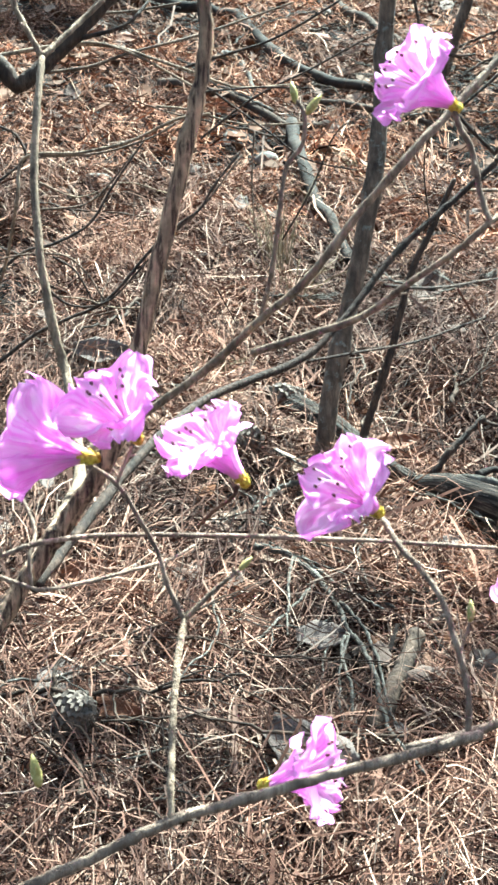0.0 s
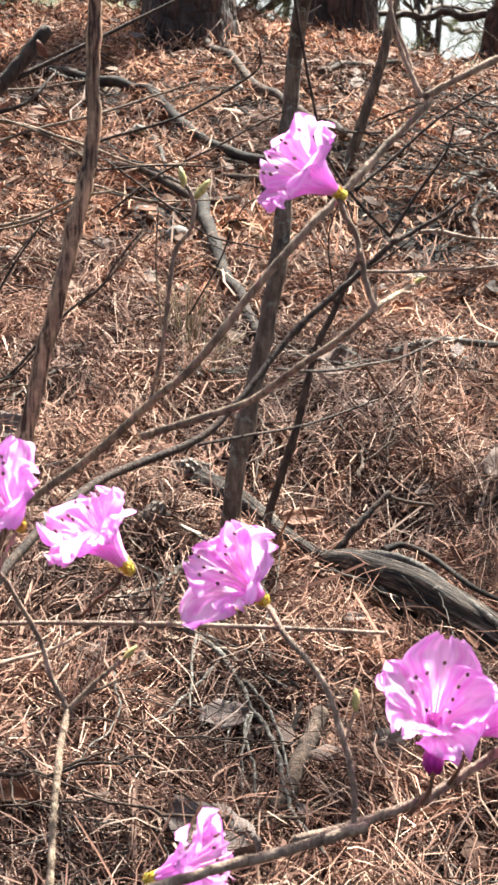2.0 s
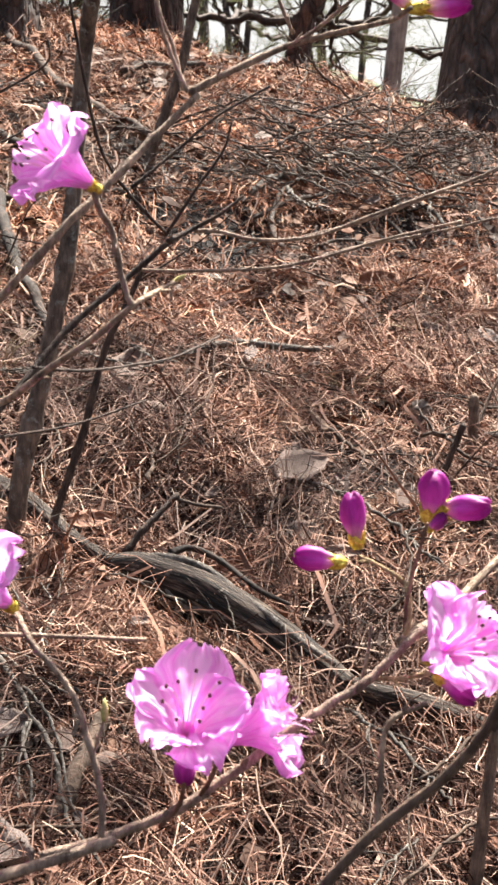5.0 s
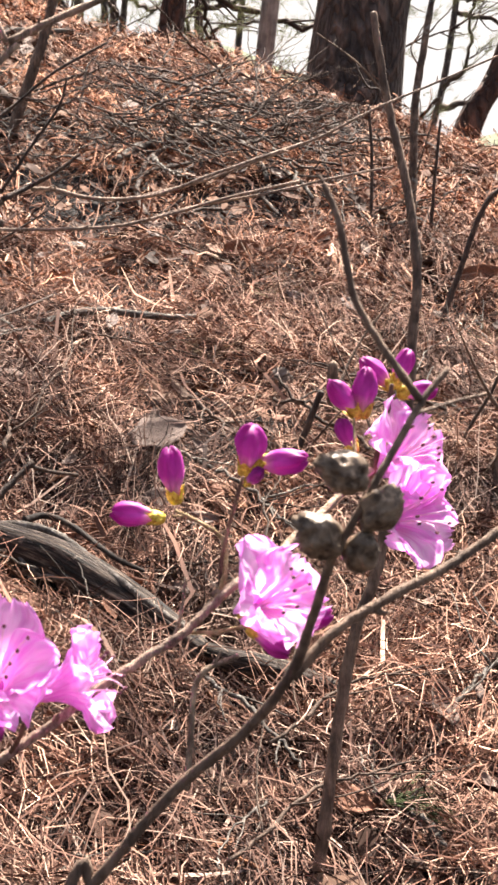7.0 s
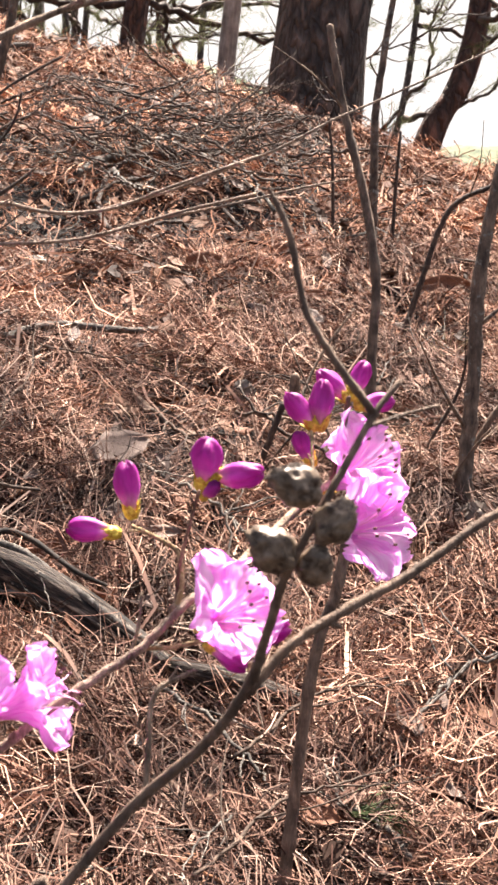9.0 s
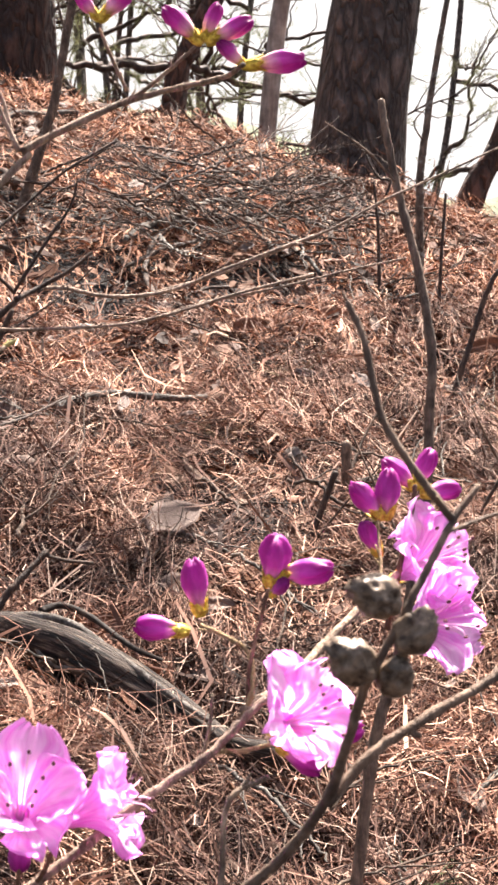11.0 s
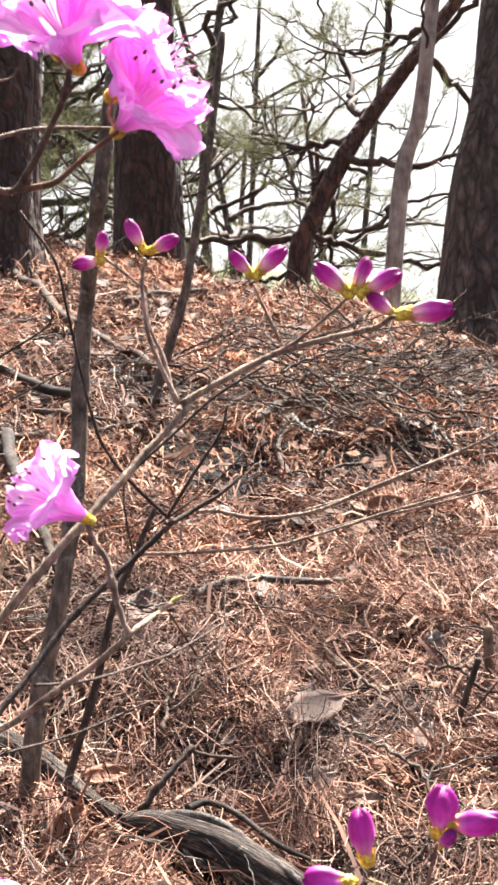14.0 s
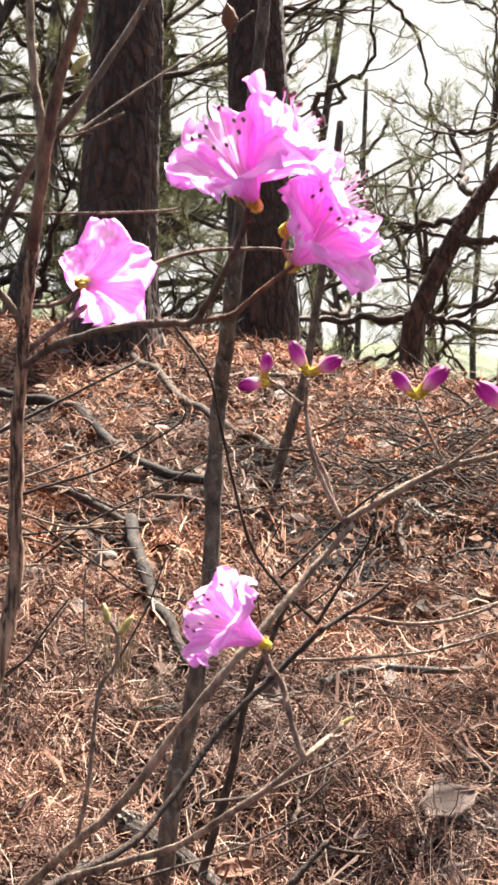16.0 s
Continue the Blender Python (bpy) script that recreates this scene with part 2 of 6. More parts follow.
CALYX = plain("bud_scale_yellow", (0.45, 0.22, 0.02), (0.95, 0.80, 0.12), 420, 0.5, 0.95)
LEAF_BUD = plain("leaf_bud_green", (0.36, 0.30, 0.08), (0.66, 0.58, 0.25), 300, 0.5, 0.9)
FILAMENT = plain("stamen_pink", (0.90, 0.45, 0.68), (0.95, 0.66, 0.82), 200, 0.5, 1.0)
ANTHER = plain("anther_dark", (0.14, 0.04, 0.06), (0.28, 0.10, 0.12), 400, 0.6)
GALL = plain("dry_gall", (0.070, 0.042, 0.028), (0.40, 0.29, 0.20), 240, 0.45)
CONE = plain("pine_cone_grey", (0.13, 0.098, 0.078), (0.40, 0.32, 0.265), 120, 0.8)
DEAD_LEAF = plain("dead_leaf_grey", (0.12, 0.078, 0.062), (0.27, 0.185, 0.148), 60, 0.75)
DEAD_LEAF_RED = plain("dead_leaf_red", (0.15, 0.055, 0.028), (0.37, 0.155, 0.080), 60, 0.65)
BARK_FLAKE = plain("fallen_bark_flake", (0.12, 0.088, 0.078), (0.32, 0.25, 0.22), 70, 0.85)
STONE = plain("pale_stone", (0.20, 0.175, 0.15), (0.40, 0.36, 0.32), 90, 0.85)
HILL = plain("far_wooded_hill", (0.05, 0.07, 0.035), (0.20, 0.215, 0.115), 0.9, 0.9)


# ---- mesh helpers ----
def part(name, mesh, mat, parent=None, label=""):
    """Links a mesh as one object under a thing or a part."""
    ob = new(name, mesh)
    if mat and not mesh.materials:
        mesh.materials.append(mat)
    if parent:
        ob.parent = parent
    if label:
        ob["label"] = label
    return ob


def smooth(mesh):
    mesh.polygons.foreach_set("use_smooth", [True] * len(mesh.polygons))
    return mesh


def curve_points(pts, steps):
    """A smooth run through control points."""
    pts = [Vector(p) for p in pts]
    ext = [pts[0] * 2 - pts[1]] + pts + [pts[-1] * 2 - pts[-2]]
    out = []
    for i in range(1, len(ext) - 2):
        a, b, c, d = ext[i - 1 : i + 3]
        for k in range(steps):
            t = k / steps
            out.append(0.5 * (2 * b + (c - a) * t + (2 * a - 5 * b + 4 * c - d) * t * t + (3 * b - a - 3 * c + d) * t**3))
    out.append(pts[-1])
    return out


def tube_data(pts, r0, r1, rng, sides=8, steps=5, wobble=0.10, knots=0.0, crook=0.0):
    """Vertices and faces of a tapering stem with uneven girth, knots and closed ends."""
    line = curve_points(pts, steps)
    n = len(line)
    if crook:
        line = [p + Vector([rng.uniform(-1, 1) for _ in range(3)]) * crook if 0 < i < n - 1 else p for i, p in enumerate(line)]
    side = Vector((0.31, 0.77, 0.55))
    verts, faces = [], []
    for i, p in enumerate(line):
        d = (line[min(i + 1, n - 1)] - line[max(i - 1, 0)]).normalized()
        side = side - d * side.dot(d)
        side = side.normalized() if side.length > 1e-4 else d.orthogonal().normalized()
        up = d.cross(side)
        r = (r0 + (r1 - r0) * i / (n - 1)) * (1 + rng.uniform(-wobble, wobble))
        if knots and rng.random() < knots:
            r *= 1.2
        for k in range(sides):
            a = 2 * math.pi * k / sides
            q = r * (1 + rng.uniform(-wobble, wobble) * 0.6)
            verts.append(p + (side * math.cos(a) + up * math.sin(a)) * q)
    for i in range(n - 1):
        for k in range(sides):
            a, b = i * sides + k, i * sides + (k + 1) % sides
            faces.append((a, b, b + sides, a + sides))
    verts += [line[0], line[-1] + (line[-1] - line[-2]).normalized() * r1 * 0.6]
    e = len(verts)
    for k in range(sides):
        faces.append(((k + 1) % sides, k, e - 2))
        faces.append(((n - 1) * sides + k, (n - 1) * sides + (k + 1) % sides, e - 1))
    return verts, faces


def mesh_of(name, verts, faces):
    m = bpy.data.meshes.new(name)
    m.from_pydata([tuple(v) for v in verts], [], faces)
    return smooth(m)


def lathe(name, profile, sides, rng, wobble=0.0, ribs=0, rib_depth=0.0):
    """A closed body of revolution about z from (radius, height) rows."""
    verts, faces = [], []
    for r, z in profile:
        for k in range(sides):
            a = 2 * math.pi * k / sides
            q = r * (1 + rng.uniform(-wobble, wobble) + (rib_depth * math.cos(ribs * a) if ribs else 0))
            verts.append((q * math.cos(a), q * math.sin(a), z))
    for i in range(len(profile) - 1):
        for k in range(sides):
            a, b = i * sides + k, i * sides + (k + 1) % sides
            faces.append((a, b, b + sides, a + sides))
    faces.append(tuple(reversed(range(sides))))
    faces.append(tuple(range((len(profile) - 1) * sides, len(profile) * sides)))
    return mesh_of(name, verts, faces)


def aim(at, way, spin=0.0, size=1.0):
    """A pose whose z runs along way."""
    q = Vector(way).normalized().to_track_quat("Z", "Y")
    return Matrix.Translation(at) @ q.to_matrix().to_4x4() @ Matrix.Rotation(radians(spin), 4, "Z") @ Matrix.Scale(size, 4)


# ---- the ground: a needle-covered slope up to a crest ----
def crest(x):
    return max(1.8, 5.05 - 1.5 * max(0.0, x - 0.9))


def ground_z(x, y):
    yc, w = crest(x), 0.15
    m = min(y, yc)
    soft = m - w * math.log(math.exp(-(y - m) / w) + math.exp(-(yc - m) / w))
    z = 0.057 + 0.408 * max(soft, -1.5)
    z -= 0.05 * max(0.0, min(y - yc, 6.0)) + 0.16 * max(0.0, min(y - yc - 6.0, 40.0))
    # the litter lies smooth about the fallen log
    u = max(0.0, min(1.0, ((x - 0.20) * 0.45 - (y - 2.02) * 0.57) / 0.5274))
    far_off = (x - 0.20 - 0.45 * u) ** 2 + (y - 2.02 + 0.57 * u) ** 2
    lump = 0.03 * noise.noise(Vector((x * 1.3, y * 1.3, 2.0))) + 0.028 * noise.noise(Vector((x * 4, y * 4, 7.0))) + 0.018 * noise.noise(Vector((x * 11, y * 11, 3.0)))
    near_log = math.exp(-far_off / 0.010)
    lump = lump * (1 - 0.9 * near_log) - 0.034 * near_log
    return z + lump * min(1.0, max(0.0, (12 - abs(y)) / 6))


def spaced(lo, a, b, hi, fine, grow=1.35):
    mid = list(np.arange(a, b, fine))
    left, right, s = [], [], fine
    v = a
    while v > lo:
        s *= grow
        v -= s
        left.append(v)
    v, s = mid[-1], fine
    while v < hi:
        s *= grow
        v += s
        right.append(v)
    return left[::-1] + mid + right


def build_ground():
    xs, ys = spaced(-400, -1.2, 3.6, 400, 0.03), spaced(-300, 0.6, 5.6, 700, 0.03)
    verts = [(x, y, ground_z(x, y)) for y in ys for x in xs]
    w = len(xs)
    faces = [(j * w + i, j * w + i + 1, (j + 1) * w + i + 1, (j + 1) * w + i) for j in range(len(ys) - 1) for i in range(w - 1)]
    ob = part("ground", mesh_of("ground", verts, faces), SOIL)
    tagged(ob, "brown forest floor sloping up to a crest", "ground", kind="structure")


build_ground()


MAT = 0.024  # thickness of the needle mat


def on_ground(x, y, lift=0.0):
    return Vector((x, y, ground_z(x, y) + lift))


def ground_up(x, y):
    e = 0.06
    return Vector((ground_z(x - e, y) - ground_z(x + e, y), ground_z(x, y - e) - ground_z(x, y + e), 2 * e)).normalized()


# ---- azalea and gall shrub ----
rng = random.Random(5)


def thing(name, at, label, category, group=""):
    ob = new(name)
    ob.location = at
    return tagged(ob, label, category, group)


def under(ob, parent):
    ob.matrix_parent_inverse = Matrix.Translation(parent.location).inverted()
    return ob


def branch(shrub, name, pts, r0, r1, mat, label=""):
    n = max(4, int(6 * (Vector(pts[0]) - Vector(pts[-1])).length / 0.12 / len(pts)) + 3)
    fit = 0.68 if r0 > 0.0028 else 0.86
    v, f = tube_data(pts, r0 * fit, r1 * (fit + 0.03), rng, 10, min(n + 2, 11), 0.045, 0.10, r1 * 0.14)
    if r0 < 0.0034:
        line = curve_points(pts, 4)
        for k in range(max(2, len(line) // 5)):
            i = rng.randrange(1, len(line) - 1)
            w = Vector([rng.uniform(-1, 1) for _ in range(3)]).normalized() + (line[i + 1] - line[i]).normalized() * 0.8
            e = rng.uniform(0.0022, 0.0048)
            tv, tf = tube_data([line[i], line[i] + w * e * 0.6, line[i] + w * e], r1 * 0.75, r1 * 0.35, rng, 6, 2, 0.1)
            o = len(v)
            v = v + tv
            f = f + [tuple(q + o for q in face) for face in tf]
    under(part(name, mesh_of(name, v, f), mat, shrub, label), shrub)


FUNNEL = [(0.0, 14), (0.30, 26), (0.55, 50), (0.80, 64), (1.0, 82)]  # share of the petal's length, degrees off the flower's axis


def petal_mesh(seed):
    """One broad rounded lobe, wrapped about the funnel, with crinkled skin and a ruffled rim that rolls back."""
    r = random.Random(seed)
    ph, ph2, lean = r.uniform(0, 6), r.uniform(0, 6), r.uniform(-0.10, 0.10)
    roll, long = r.uniform(-16, 14), 0.0335 * r.uniform(0.94, 1.06)
    n = 60
    profile, rho, z = [], 0.0027, 0.001
    for k in range(n + 1):
        s = k / n
        a = radians(np.interp(s, [q[0] for q in FUNNEL], [q[1] for q in FUNNEL]) + roll * s)
        profile.append((rho, z, a))
        rho += long / n * math.sin(a)
        z += long / n * math.cos(a)
    nu, nv, verts, faces, uv = 30, 28, [], [], []
    for j in range(nv + 1):
        v = j / nv
        wide = 0.0022 + 0.0196 * math.sin(math.pi / 2 * min(1.0, v / 0.60)) ** 1.15
        wide *= 1.0 if v < 0.56 else max(0.0, 1 - ((v - 0.56) / 0.462) ** 2.5) ** 0.5
        for i in range(nu + 1):
            u = 2 * i / nu - 1
            edge = noise.noise(Vector((u * 2.2 + ph, ph2, 1.0)))
            s = v * (1 - 0.07 * u * u * v**2 - 0.035 * math.exp(-((u / 0.16) ** 2)) * v**6 + 0.05 * edge * v**4)
            f = min(n - 1e-6, max(0.0, s * n))
            k = int(f)
            (r0, z0, a0), (r1, z1, a1) = profile[k], profile[k + 1]
            g = f - k
            rad, up, a = r0 + (r1 - r0) * g, z0 + (z1 - z0) * g, a0 + (a1 - a0) * g
            theta = u * min(wide / rad, 1.02) + lean * v
            rim = max(abs(u) ** 4 * min(1.0, v * 1.5), max(0.0, (v - 0.55) / 0.45) ** 2) * min(1.0, v * 1.6)
            way = math.atan2(u * 1.2, v - 0.3)
            off = rim * (0.0023 * math.sin(7.5 * way + ph) + 0.0013 * math.sin(18 * way + ph2))
            off += v * (0.0032 * noise.noise(Vector((u * 2.0 + ph, v * 3.2, ph2))) + 0.0017 * noise.noise(Vector((u * 6.0 + ph, v * 7.5, ph2))))
            off += 0.0010 * u * min(1.0, v * 3) - 0.0010 * math.exp(-((u / 0.16) ** 2)) * v + 0.0018 * u * u * v
            rad, up = rad - math.cos(a) * off, up + math.sin(a) * off
            verts.append((rad * math.cos(theta), rad * math.sin(theta), up))
            uv.append((i / nu, v))
    for j in range(nv):
        for i in range(nu):
            a = j * (nu + 1) + i
            faces.append((a, a + 1, a + nu + 2, a + nu + 1))
    m = mesh_of("petal", verts, faces)
    layer = m.uv_layers.new(name="UVMap")
    for loop in m.loops:
        layer.data[loop.index].uv = uv[loop.vertex_index]
    return m


PETALS = [petal_mesh(40 + k) for k in range(9)]
for m in PETALS:
    m.materials.append(PETAL)
UPPER_PETALS = [m.copy() for m in PETALS[:3]]
for m in UPPER_PETALS:
    m.materials[0] = PETAL_FLECKED
TUBE = lathe("flower", [(0.0016, -0.001), (0.0022, 0.001), (0.0026, 0.004), (0.0031, 0.007), (0.0034, 0.0095), (0.0031, 0.0095), (0.0024, 0.006), (0.0014, 0.003)], 14, rng)
COLLAR = lathe("calyx", [(0.0009, -0.0055), (0.0019, -0.0045), (0.0028, -0.0022), (0.0029, 0.0), (0.0032, 0.0026), (0.0026, 0.0040)], 15, rng, 0.12, 5, 0.18)


def stamen_mesh(seed):
    """A long thread that leans out of the throat and curls up at its end."""
    r = random.Random(seed)
    a, k, c = r.uniform(0.0010, 0.0050), r.uniform(0.027, 0.037), r.uniform(0.002, 0.008)
    pts = [(0.0006, 0, 0.003), (a * 0.5, 0, k * 0.35), (a * 1.3, 0, k * 0.7), (a * 1.7 + c * 0.4, 0, k * 0.92), (a * 1.8 + c, 0, k)]
    v, f = tube_data(pts, 0.00036, 0.00028, r, 6, 4, 0)
    m = mesh_of("stamen", v, f)
    m.materials.append(FILAMENT)
    return m, pts[-1]


STAMENS = [stamen_mesh(70 + k) for k in range(8)]
_b = bmesh.new()
bmesh.ops.create_icosphere(_b, subdivisions=1, radius=0.0008, matrix=Matrix.Diagonal((1, 1, 1.6, 1)))
ANTHER_MESH = bpy.data.meshes.new("anther")
_b.to_mesh(ANTHER_MESH)
_b.free()
ANTHER_MESH.materials.append(ANTHER)


def scales_mesh(seed, long, wide):
    """Overlapping pointed scales that clasp the foot of a bud or flower."""
    r = random.Random(seed)
    verts, faces = [], []
    for k in range(7):
        a = 2.4 * k + r.uniform(-0.2, 0.2)
        h = long * r.uniform(0.65, 1.1)
        c, s = math.cos(a), math.sin(a)
        o = len(verts)
        for t in (0, 1):
            for j in range(5):
                v = j / 4
                w = wide * 0.75 * math.sin(math.pi * (0.18 + 0.80 * v)) + 0.0001
                rad = wide * (0.35 + 0.72 * v**0.7) + 0.0005 * (k % 3) + (0.0006 * v**3 if k % 2 else 0.0) - 0.0003 * t
                for u in (-1, 0, 1):
                    q = rad - 0.25 * abs(u) * w
                    verts.append((c * q - s * u * w, s * q + c * u * w, -0.002 + h * v))
        for j in range(4):
            for u in range(2):
                i = o + j * 3 + u
                faces += [(i, i + 1, i + 4, i + 3), (i + 15, i + 18, i + 19, i + 16)]
            i = o + j * 3
            faces += [(i, i + 3, i + 18, i + 15), (i + 2, i + 17, i + 20, i + 5)]
    return mesh_of("bud_scale", verts, faces)


BUD_SCALES = [scales_mesh(k, 0.0125, 0.0040) for k in range(3)]
for m in BUD_SCALES:
    m.materials.append(CALYX)


def flower(shrub, at, way, size, spin, flare=0.0):
    f = under(part("flower", TUBE, PETAL, shrub, "open magenta azalea flower with five wavy petals"), shrub)
    f.matrix_basis = aim(at, way, spin, size * 1.05)
    foot = part("calyx", COLLAR, CALYX, f, "yellow scaly flower base")
    foot.scale = (0.8, 0.8, 0.85)
    scales = part("bud_scale", BUD_SCALES[rng.randrange(3)], None, f, "yellow bud scales round the foot")
    scales.matrix_basis = Matrix.Translation((0, 0, -0.004)) @ Matrix.Diagonal((0.68, 0.68, 0.55, 1))
    # the freckled petal is the one that stands highest
    turns = [radians(72 * k) for k in range(5)]
    m3 = f.matrix_basis.to_3x3()
    top = max(range(5), key=lambda k: (m3 @ Vector((math.cos(turns[k]), math.sin(turns[k]), 0))).z)
    for k in range(5):
        p = part("petal", rng.choice(UPPER_PETALS) if k == top else PETALS[rng.randrange(9)], None, f)
        p.rotation_euler = (rng.uniform(-0.08, 0.08), rng.uniform(-0.10, 0.14) + flare, turns[k] + rng.uniform(-0.08, 0.08))
        s = rng.uniform(0.94, 1.08)
        p.scale = (s, s * rng.uniform(0.96, 1.06), s)
    for k in range(9):
        m, tip = STAMENS[rng.randrange(8)]
        s = part("stamen", m, None, f, "pale pink stamen" if k == 0 else "")
        s.rotation_euler = (0, 0, radians(40 * k) + rng.uniform(-0.25, 0.25))
        a = part("anther", ANTHER_MESH, None, f)
        a.matrix_basis = s.matrix_basis @ Matrix.Translation(tip)


def bud_mesh(seed):
    """A closed flower: a blunt swollen body of furled, twisted petals."""
    r = random.Random(seed)
    rows = [(0.0014, 0), (0.0025, 0.003), (0.0036, 0.006), (0.0050, 0.0092), (0.0059, 0.0128), (0.0061, 0.0162), (0.0056, 0.0195), (0.0044, 0.0224), (0.0030, 0.0240), (0.0012, 0.0246)]
    m = lathe("flower_bud", rows, 30, r)
    for v in m.vertices:
        a, h = math.atan2(v.co.y, v.co.x), v.co.z / 0.0246
        fold = abs(math.sin(2.5 * a + 1.5 * h + seed)) ** 0.6
        k = 0.78 + 0.24 * fold + 0.30 * h * noise.noise(Vector((math.cos(a) * 1.6, math.sin(a) * 1.6, h * 3.5 + seed))) + 0.10 * noise.noise(Vector((math.cos(a) * 4, math.sin(a) * 4, h * 5 + seed)))
        v.co.x, v.co.y = v.co.x * k, v.co.y * k
        v.co.z += 0.0034 * h * noise.noise(Vector((math.cos(a) * 2, math.sin(a) * 2, seed + 5.0)))
    return m


BUDS = [bud_mesh(k) for k in range(5)]
YOUNG_BUDS = [bud_mesh(20 + k) for k in range(5)]
for m in YOUNG_BUDS:
    m.materials.append(BUD_YOUNG)


def flower_bud(shrub, at, tip, size):
    d = (Vector(tip) - Vector(at)) * (0.9 if at[2] > 1.1 else 1.0)
    s = d.length / 0.0248
    b = under(part("flower_bud", (YOUNG_BUDS if at[2] > 1.1 else BUDS)[rng.randrange(5)], BUD_PETAL, shrub, "closed purple flower bud"), shrub)
    b.matrix_basis = aim(at, d, rng.uniform(0, 360), 1.0) @ Matrix.Diagonal((max(s, 0.62) * size * 0.90, max(s, 0.62) * size * 0.90, s * 1.04, 1))
    scales = part("bud_scale", BUD_SCALES[rng.randrange(3)], CALYX, b, "yellow and brown bud scales")
    scales.scale = (0.95, 0.95, 0.85)


LEAFBUD = lathe("leaf_bud", [(0.0009, 0), (0.0016, 0.002), (0.0020, 0.005), (0.0015, 0.008), (0.0004, 0.0112)], 9, rng, 0.08, 3, 0.12)


def leaf_bud(shrub, at, tip, size):
    d = Vector(tip) - Vector(at)
    b = under(part("leaf_bud", LEAFBUD, LEAF_BUD, shrub, "pale green pointed leaf bud"), shrub)
    b.matrix_basis = aim(at, d, rng.uniform(0, 360), d.length / 0.0095)


def gall(shrub, at, size, way, spin):
    """A dry woody gall: a lumpy egg with ridges, drawn out to a torn, crusted tip."""
    r = 0.0070 * size
    bm = bmesh.new()
    bmesh.ops.create_icosphere(bm, subdivisions=4, radius=r)
    off = Vector((spin, spin * 1.7, 0))
    for v in bm.verts:
        n = v.co.normalized()
        k = 0.94 + 0.20 * noise.noise(n * 1.5 + off) + 0.13 * noise.noise(n * 3.2 + off) + 0.05 * noise.noise(n * 9 + off)
        tip = max(0.0, n.z - 0.72) / 0.28
        k += 0.22 * tip * (1 + 1.6 * noise.noise(n * 11 + off))
        v.co = n * r * k
        v.co.z *= 1.22
    m = bpy.data.meshes.new("gall")
    bm.to_mesh(m)
    bm.free()
    smooth(m).materials.append(GALL)
    g = under(part("gall", m, None, shrub, "dry brown woody gall"), shrub)
    g.matrix_basis = aim(at, way, spin * 40)


thicket = thing("thicket_shrub", on_ground(-0.20, 1.5), "thin leafless tangle of grey and dark twigs", "shrub")
azalea = thing("azalea_shrub", on_ground(-0.16, 0.80), "bare-branched azalea shrub with magenta flowers and purple buds", "shrub")
gall_shrub = thing("gall_shrub", on_ground(0.06, 0.60), "leafless brown shrub branch carrying round dry galls", "shrub")


def sapling(pts, r0, r1, mat, label, twigs=2):
    s = thing("sapling", pts[0], label, "sapling", "bare stems of the undergrowth")
    v, f = tube_data(pts, r0 * 0.86, r1 * 0.86, rng, 12, 9, 0.05, 0.10, r1 * 0.10)
    under(part("stem", mesh_of("stem", v, f), mat, s), s)
    line = curve_points(pts, 6)
    for k in range(twigs):
        i = rng.randrange(len(line) // 3, len(line) - 1)
        p, d = line[i], (line[i + 1] - line[i]).normalized()
        w = (d * rng.uniform(0.3, 0.9) + Vector((rng.uniform(-1, 1), rng.uniform(-1, 1), rng.uniform(0, 0.5)))).normalized()
        n = rng.uniform(0.06, 0.22)
        q = w.cross(d).normalized() * rng.uniform(-0.03, 0.03)
        tv, tf = tube_data([p, p + w * n * 0.5 + q, p + w * n], r1 * 0.35, r1 * 0.15, rng, 6, 4, 0.08)
        under(part("twig", mesh_of("twig", tv, tf), mat, s), s)



# the azalea whose striped stem forks low down
branch(azalea, "stem", [(-0.160, 0.800, 0.360), (-0.120, 0.790, 0.620), (-0.087, 0.765, 0.796), (-0.065, 0.777, 0.839), (-0.040, 0.779, 0.877), (-0.016, 0.775, 0.916), (-0.003, 0.773, 0.963), (0.009, 0.772, 1.013), (0.021, 0.771, 1.065), (0.030, 0.774, 1.109), (0.030, 0.773, 1.152), (0.033, 0.764, 1.215), (0.038, 0.751, 1.271)], 0.0084, 0.0042, BARK_STRIPED)
branch(azalea, "stem", [(0.037, 0.751, 1.267), (0.046, 0.736, 1.330), (0.053, 0.728, 1.360), (0.060, 0.721, 1.383), (0.068, 0.711, 1.410)], 0.0044, 0.0034, BARK_RED)
branch(azalea, "branch", [(0.035, 0.762, 1.229), (0.030, 0.757, 1.236), (0.022, 0.752, 1.246), (0.006, 0.753, 1.259)], 0.0026, 0.0018, BARK)
branch(azalea, "branch", [(0.035, 0.757, 1.247), (0.040, 0.750, 1.299), (0.041, 0.742, 1.329), (0.038, 0.741, 1.347), (0.036, 0.738, 1.371), (0.035, 0.733, 1.404)], 0.0032, 0.0028, BARK_GREY)
branch(azalea, "branch", [(0.033, 0.764, 1.212), (0.048, 0.745, 1.219), (0.072, 0.705, 1.220), (0.094, 0.681, 1.218), (0.105, 0.674, 1.218), (0.114, 0.654, 1.233), (0.121, 0.646, 1.249), (0.123, 0.639, 1.259)], 0.0030, 0.0018, BARK)
branch(azalea, "twig", [(0.105, 0.674, 1.217), (0.120, 0.666, 1.219), (0.130, 0.658, 1.227), (0.144, 0.648, 1.237)], 0.0017, 0.0011, BARK_RED)
